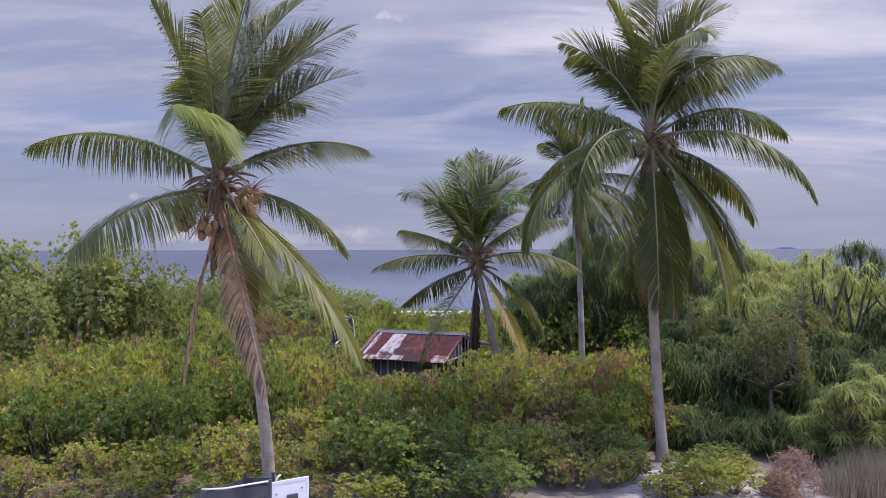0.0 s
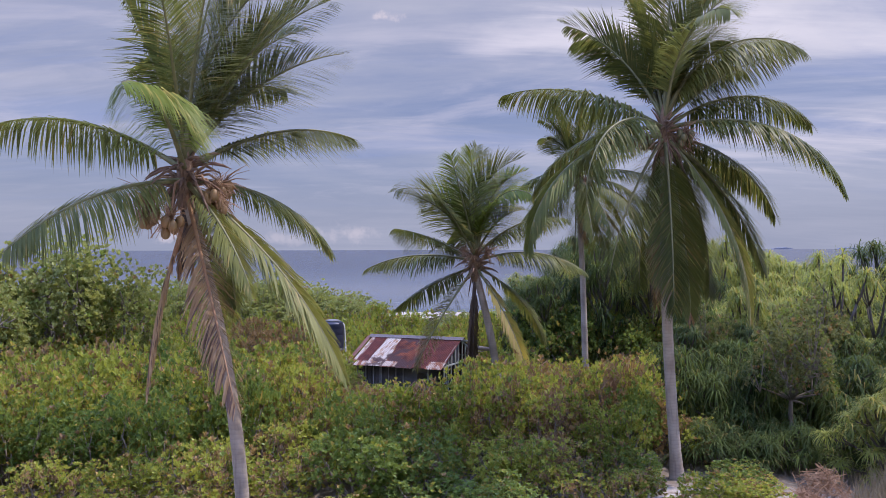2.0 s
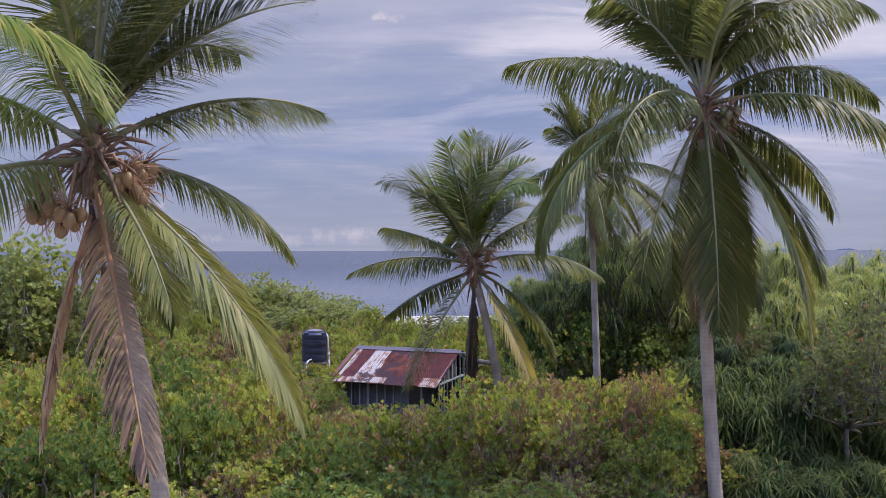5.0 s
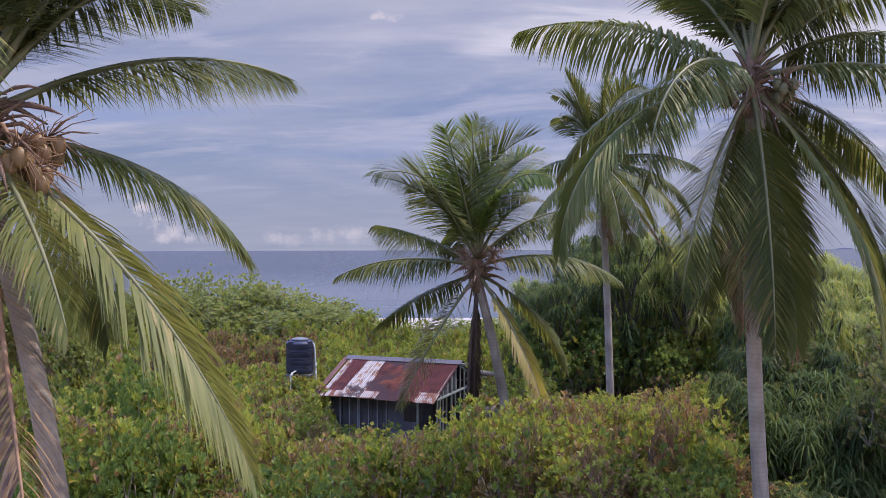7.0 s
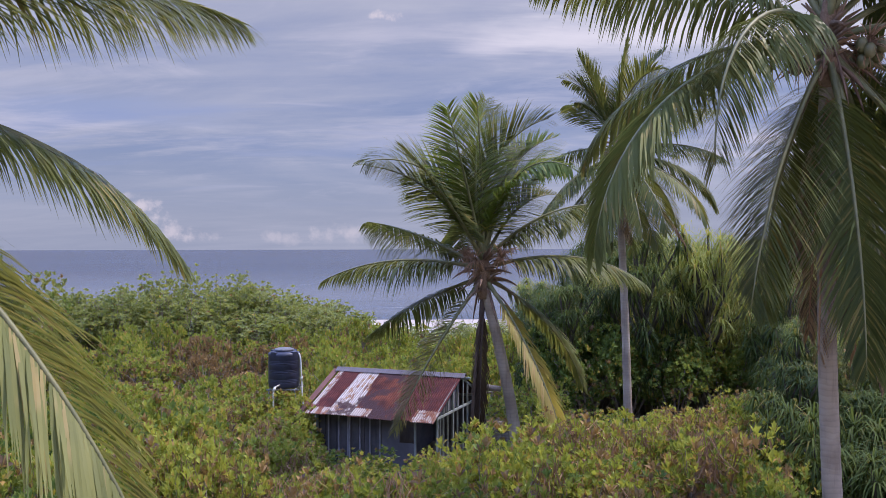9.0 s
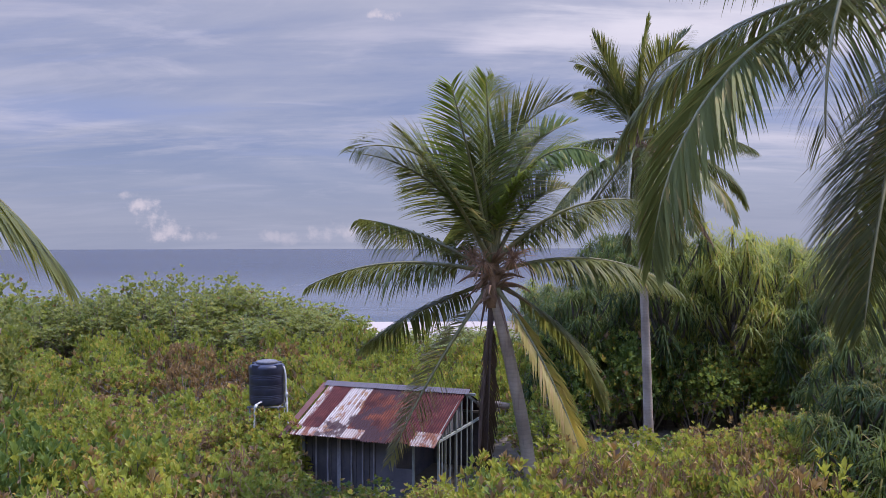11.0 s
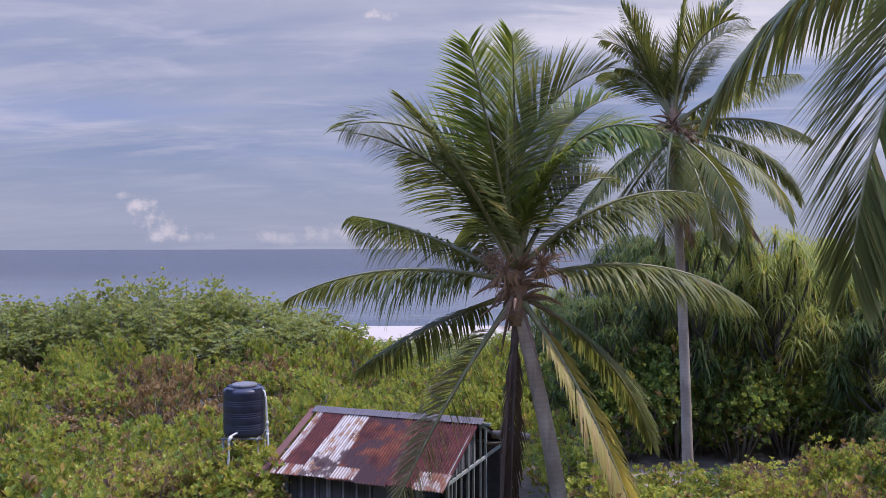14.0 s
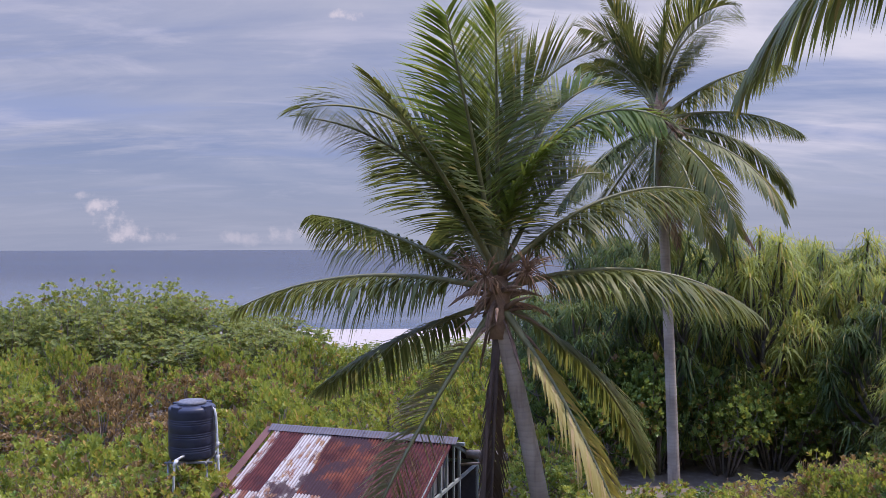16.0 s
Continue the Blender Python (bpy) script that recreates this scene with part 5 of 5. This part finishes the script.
def water_tank():
    z0 = 2.2
    at = (-4.93, 39.65, ground_z(-4.93, 39.65))
    stand = thing("tank_stand", at, "grey steel pipe stand under the water tank", "stand")
    for sx in (-0.42, 0.42):
        for sy in (-0.42, 0.42):
            s = Shape()
            s.tube([(sx * 1.05, sy * 1.05, -0.15), (sx, sy, z0 - 0.06)], 0.027, 10)
            part("leg", s.mesh("leg", M_STEEL, True), stand)
    for a, b in (((-0.5, -0.42), (0.55, -0.42)), ((-0.5, 0.42), (0.55, 0.42)), ((-0.42, -0.5), (-0.42, 0.5)), ((0.42, -0.55), (0.42, 0.55)), ((0.0, -0.5), (0.0, 0.5))):
        s = Shape()
        s.beam((*a, z0 - 0.05), (*b, z0 - 0.05), 0.045, 0.05)
        part("rail", s.mesh("rail", M_STEEL), stand)
    tank = thing("water_tank", (at[0], at[1], at[2] + z0 - 0.012), "ribbed black plastic water tank with a domed lid", "water tank")
    s = Shape()
    R = 0.515
    prof = [(R * 0.9, 0.0), (R * 0.955, 0.02), (R * 0.985, 0.07)]
    ribs = (0.2, 0.25, 0.3, 0.5, 0.55, 0.6, 0.8, 0.85, 0.9)
    for z in ribs:
        prof += [(R, z - 0.02), (R * 1.0, z - 0.01), (R * 0.986, z), (R * 1.0, z + 0.01)]
    prof += [(R, 1.02), (R * 1.015, 1.06), (R * 1.005, 1.12), (R * 0.96, 1.15), (R * 0.72, 1.185), (R * 0.6, 1.2)]
    lathe(s, prof, 48)
    body = part("body", s.mesh("body", M_TANK, True), tank)
    for k in range(4):
        s = Shape()
        a = radians(45 + 90 * k + 12)
        m = Matrix.Rotation(a, 4, "Z")
        s.box((R * 0.72, -0.11, 1.06), (R * 1.01, 0.11, 1.2), m)
        lug = part("shoulder_lug", s.mesh("shoulder_lug", M_TANK), tank)
        bev = lug.modifiers.new("soft", "BEVEL")
        bev.width, bev.segments = 0.02, 2
    s = Shape()
    lathe(s, [(R * 0.6, 1.2), (R * 0.62, 1.215), (R * 0.62, 1.25), (R * 0.55, 1.275), (R * 0.25, 1.3), (R * 0.08, 1.305)], 36)
    part("lid", s.mesh("lid", M_LID, True), tank, "dusty grey screw lid")
    # overflow pipe down the side, outlet elbow in front
    pipe = thing("overflow_pipe", at, "white plastic overflow pipe strapped to the tank and stand", "pipe")
    s = Shape()
    s.tube([(0.44, -0.1, z0 + 1.12), (0.53, -0.12, z0 + 1.08), (0.57, -0.13, z0 + 0.9), (0.6, -0.14, z0 + 0.3), (0.62, -0.15, z0 - 0.1), (0.66, -0.2, z0 - 0.6), (0.7, -0.2, z0 - 1.1)], 0.026, 8)
    part("downpipe", s.mesh("downpipe", M_PIPE, True), pipe)
    for z in (0.28, -0.02):
        s = Shape()
        s.tube([(0.595, -0.14, z0 + z - 0.06), (0.61, -0.145, z0 + z + 0.06)], 0.04, 8)
        part("coupling", s.mesh("coupling", M_PIPE, True), pipe)
    out = thing("outlet_pipe", at, "white plastic outlet pipe below the tank", "pipe")
    s = Shape()
    s.tube([(-0.06, -0.5, z0 + 0.12), (-0.08, -0.58, z0 + 0.12), (-0.2, -0.66, z0 + 0.06), (-0.22, -0.68, z0 - 0.02), (-0.24, -0.68, z0 - 0.8), (-0.2, -0.68, -0.1)], 0.028, 8)
    part("pipe", s.mesh("pipe", M_PIPE, True), out)
    s = Shape()
    s.tube([(-0.17, -0.645, z0 + 0.075), (-0.225, -0.685, z0 - 0.05)], 0.042, 8)
    part("elbow", s.mesh("elbow", M_PIPE, True), out)


water_tank()


# ---------------------------------------------------------------- open-topped wash house under the nearest palm
M_BOARD = rough_material("old_grey_board", (0.05, 0.05, 0.052), (0.11, 0.105, 0.1), 2.5, 0.9, 0.4, 0.01)
M_WHITE = rough_material("chalky_white_paint", (0.7, 0.7, 0.7), (0.8, 0.8, 0.79), 2.0, 0.6, 0.05, 0.01, c=(0.6, 0.57, 0.52))


def wash_house():
    A, B, E, C = Vector((-5.02, 16.8, 0)), Vector((-4.36, 17.95, 0)), Vector((-3.75, 17.95, 0)), Vector((-3.7, 17.38, 0))
    H = 1.84
    ob = thing("wash_house", (A.x, A.y, ground_z(A.x, A.y)), "roofless wash house of grey boards with a white door standing open", "shed")
    loc = [p - A for p in (A, B, E, C)]
    for k, (p, q) in enumerate(((loc[0], loc[1]), (loc[1], loc[2]), (loc[0], loc[3]))):
        for j in range(7):
            z = 0.05 + j * (H - 0.1) / 7
            s = Shape()
            s.beam(p + Vector((0, 0, z + 0.12)), q + Vector((0, 0, z + 0.12)), 0.022, 0.235)
            part("board", s.mesh("board", M_BOARD), ob)
    for p in loc:
        s = Shape()
        s.beam(p + Vector((0, 0, -0.15)), p + Vector((0, 0, H + 0.06)), 0.07, 0.07)
        part("post", s.mesh("post", M_BOARD), ob)
    s = Shape()
    a, b = loc[0] + Vector((0, 0, H + 0.02)), loc[3] + Vector((0, 0, H + 0.03))
    s.tube([a, a.lerp(b, 0.35) + Vector((0.02, -0.03, -0.03)), a.lerp(b, 0.7) + Vector((0, -0.02, -0.01)), b], 0.02, 8)
    part("rail", s.mesh("rail", M_WHITE, True), ob, "white pipe rail")
    D = Vector((-3.0, 17.87, 0)) - A
    d = (D - loc[3]).normalized()
    ang = math.degrees(math.atan2(d.y, d.x))
    m = pose(loc[3].x + 0.03, loc[3].y, 0.08, 0, 0, ang)
    s = Shape()
    L = (D - loc[3]).length
    s.box((0, -0.018, 0), (L, 0.018, H - 0.08), m)
    door = part("door", s.mesh("door", M_WHITE), ob, "white painted door standing open")
    bev = door.modifiers.new("edge", "BEVEL")
    bev.width, bev.segments = 0.005, 1
    for lo, hi in (((0.0, -0.026, H - 0.14), (L, -0.018, H - 0.08)), ((L - 0.05, -0.026, 0), (L, -0.018, H - 0.14)), ((0, -0.026, 0), (0.05, -0.018, H - 0.14))):
        s = Shape()
        s.box(lo, hi, m)
        part("edging", s.mesh("edging", M_WHITE), door)
    for x, z in ((0.1, H - 0.35), (L - 0.16, H - 0.3)):
        s = Shape()
        s.tube([m @ Vector((x, -0.018, z)), m @ Vector((x, -0.03, z))], 0.022, 10)
        part("bolt", s.mesh("bolt", M_BATTEN), door)
    s = Shape()
    s.box((0.34, -0.07, H - 0.62), (0.58, -0.018, H - 0.4), m)
    part("latch_box", s.mesh("latch_box", M_BOARD), door, "dark latch box")
    s = Shape()
    s.tube([m @ Vector((0.1, 0, H - 0.1)), m @ Vector((0.13, 0, H + 0.0)), m @ Vector((0.2, 0, H + 0.05))], 0.02, 7)
    part("hook", s.mesh("hook", M_WHITE, True), door)


wash_house()


# ---------------------------------------------------------------- dry growth at the clearing, far islands
def dead_bush(x, y, h, seed):
    r = random.Random(seed)
    ob = thing("dead_bush", (x, y, ground_z(x, y)), "dead orange-brown bush matted with dry vine", "bush")
    s = Shape()
    for k in range(420):
        a, e = r.uniform(0, 6.28), r.uniform(0.0, 1.5)
        q = Vector((math.cos(a) * math.cos(e) * h * 0.75, math.sin(a) * math.cos(e) * h * 0.75, max(0.05, math.sin(e) * h))) * r.uniform(0.6, 1.0)
        d = Vector((r.uniform(-1, 1), r.uniform(-1, 1), r.uniform(-0.9, 0.5))).normalized() * r.uniform(0.12, 0.35)
        s.tube([q - d, q + Vector((r.uniform(-.05, .05), r.uniform(-.05, .05), 0.03)), q + d], [0.008, 0.01, 0.006], 3, cap=False)
    part("tangle", s.mesh("tangle", M_VINE), ob)
    s = Shape()
    for k in range(9):
        a = k * 0.7
        s.tube([(0, 0, -0.1), (0.2 * math.cos(a) * h, 0.2 * math.sin(a) * h, 0.4 * h), (0.55 * math.cos(a) * h, 0.55 * math.sin(a) * h, r.uniform(0.5, 0.9) * h)], [0.03, 0.02, 0.01], 5)
    part("trunk", s.mesh("trunk", M_STEM), ob)


place(pandans[0], 12.4, 24.9, 2.7, 5.6, 40, 1.0)
place(pandans[1], 13.6, 25.4, 3.2, 5.6, 200, 1.0)


def stick_pile(x, y, seed):
    r = random.Random(seed)
    ob = thing("stick_pile", (x, y, ground_z(x, y)), "heap of reddish-brown fallen fronds and sticks on the sand", "sticks")
    for k in range(34):
        a, l = r.uniform(0, 6.28), r.uniform(0.4, 1.1)
        c = Vector((r.gauss(0, 0.3), r.gauss(0, 0.25), 0.02 + 0.01 * k))
        d = Vector((math.cos(a), math.sin(a), r.uniform(-0.05, 0.12))) * (l / 2)
        s = Shape()
        s.tube([c - d, c + Vector((0, 0, r.uniform(-0.02, 0.05))), c + d], [0.018, 0.022, 0.01], 5)
        part("stick", s.mesh("stick", (M_RACHIS_DEAD, M_STEM)[k % 3 == 0], True), ob)


stick_pile(5.5, 24.9, 3)
dead_bush(9.9, 23.2, 1.15, 1)
dead_bush(9.2, 22.6, 0.7, 2)


def grass_clump(x, y, h, seed):
    r = random.Random(seed)
    V, T = [], []
    for k in range(620):
        a, rr = r.uniform(0, 6.28), 0.75 * math.sqrt(r.random())
        p = Vector((x + rr * math.cos(a), y + rr * math.sin(a), ground_z(x, y) - 0.05))
        o = len(V)
        lean = Vector((r.gauss(0, 0.16), r.gauss(0, 0.16), 0))
        l, wv = h * r.uniform(0.5, 1.1), Vector((r.uniform(-1, 1), r.uniform(-1, 1), 0)).normalized() * 0.009
        for t, ww in ((0, 1), (0.5, 0.8)):
            q = p + Vector((0, 0, l * t)) + lean * (t * t * l)
            V += [q - wv * ww, q + wv * ww]
        V.append(p + Vector((0, 0, l * 0.95)) + lean * l * 1.2)
        T += [(o, o + 1, o + 3), (o, o + 3, o + 2), (o + 2, o + 3, o + 4)]
    ob = new("dry_grass", tri_mesh("dry_grass", np.array([tuple(v) for v in V]), np.array(T), [M_GRASS_DRY]))
    tagged(ob, "tall clump of straw-coloured dry grass", "grass", kind="stuff")


for k, (x, y, h) in enumerate(((11.3, 22.9, 1.1), (12.0, 22.6, 1.3), (12.7, 23.0, 1.4), (12.2, 23.6, 1.3))):
    grass_clump(x, y, h, 50 + k)


def island(x, y, half, h, seed):
    """A far low island: a strand and an uneven line of trees."""
    r = random.Random(seed)
    s = Shape()
    n = 60
    pts = [(-half + 2 * half * i / n) for i in range(n + 1)]
    hs = [h * max(0.03, math.sin(math.pi * i / n) ** 0.4) * r.uniform(0.75, 1.1) for i in range(n + 1)]
    for dy in (-half * 0.2, half * 0.2):
        s.v += [(px, dy, -2) for px in pts] + [(px, dy * 0.8, hh) for px, hh in zip(pts, hs)]
    k = n + 1
    for i in range(n):
        s.f += [(i, i + 1, k + i + 1, k + i), (2 * k + i + 1, 2 * k + i, 3 * k + i, 3 * k + i + 1), (k + i, k + i + 1, 3 * k + i + 1, 3 * k + i)]
    s.m = [0] * len(s.f)
    ob = new("island", s.mesh("island", M_FAR))
    ob.location = (x, y, -0.9)
    tagged(ob, "low wooded island on the horizon", "island", kind="structure")


# woods in pale blue-grey: the distance haze is mixed into the colour
M_FAR = rough_material("hazy_far_woods", (0.19, 0.21, 0.26), (0.23, 0.25, 0.3), 0.02, 1.0, 0.0)
island(1960, 4700, 60, 10, 1)
island(2330, 4700, 55, 8.5, 2)
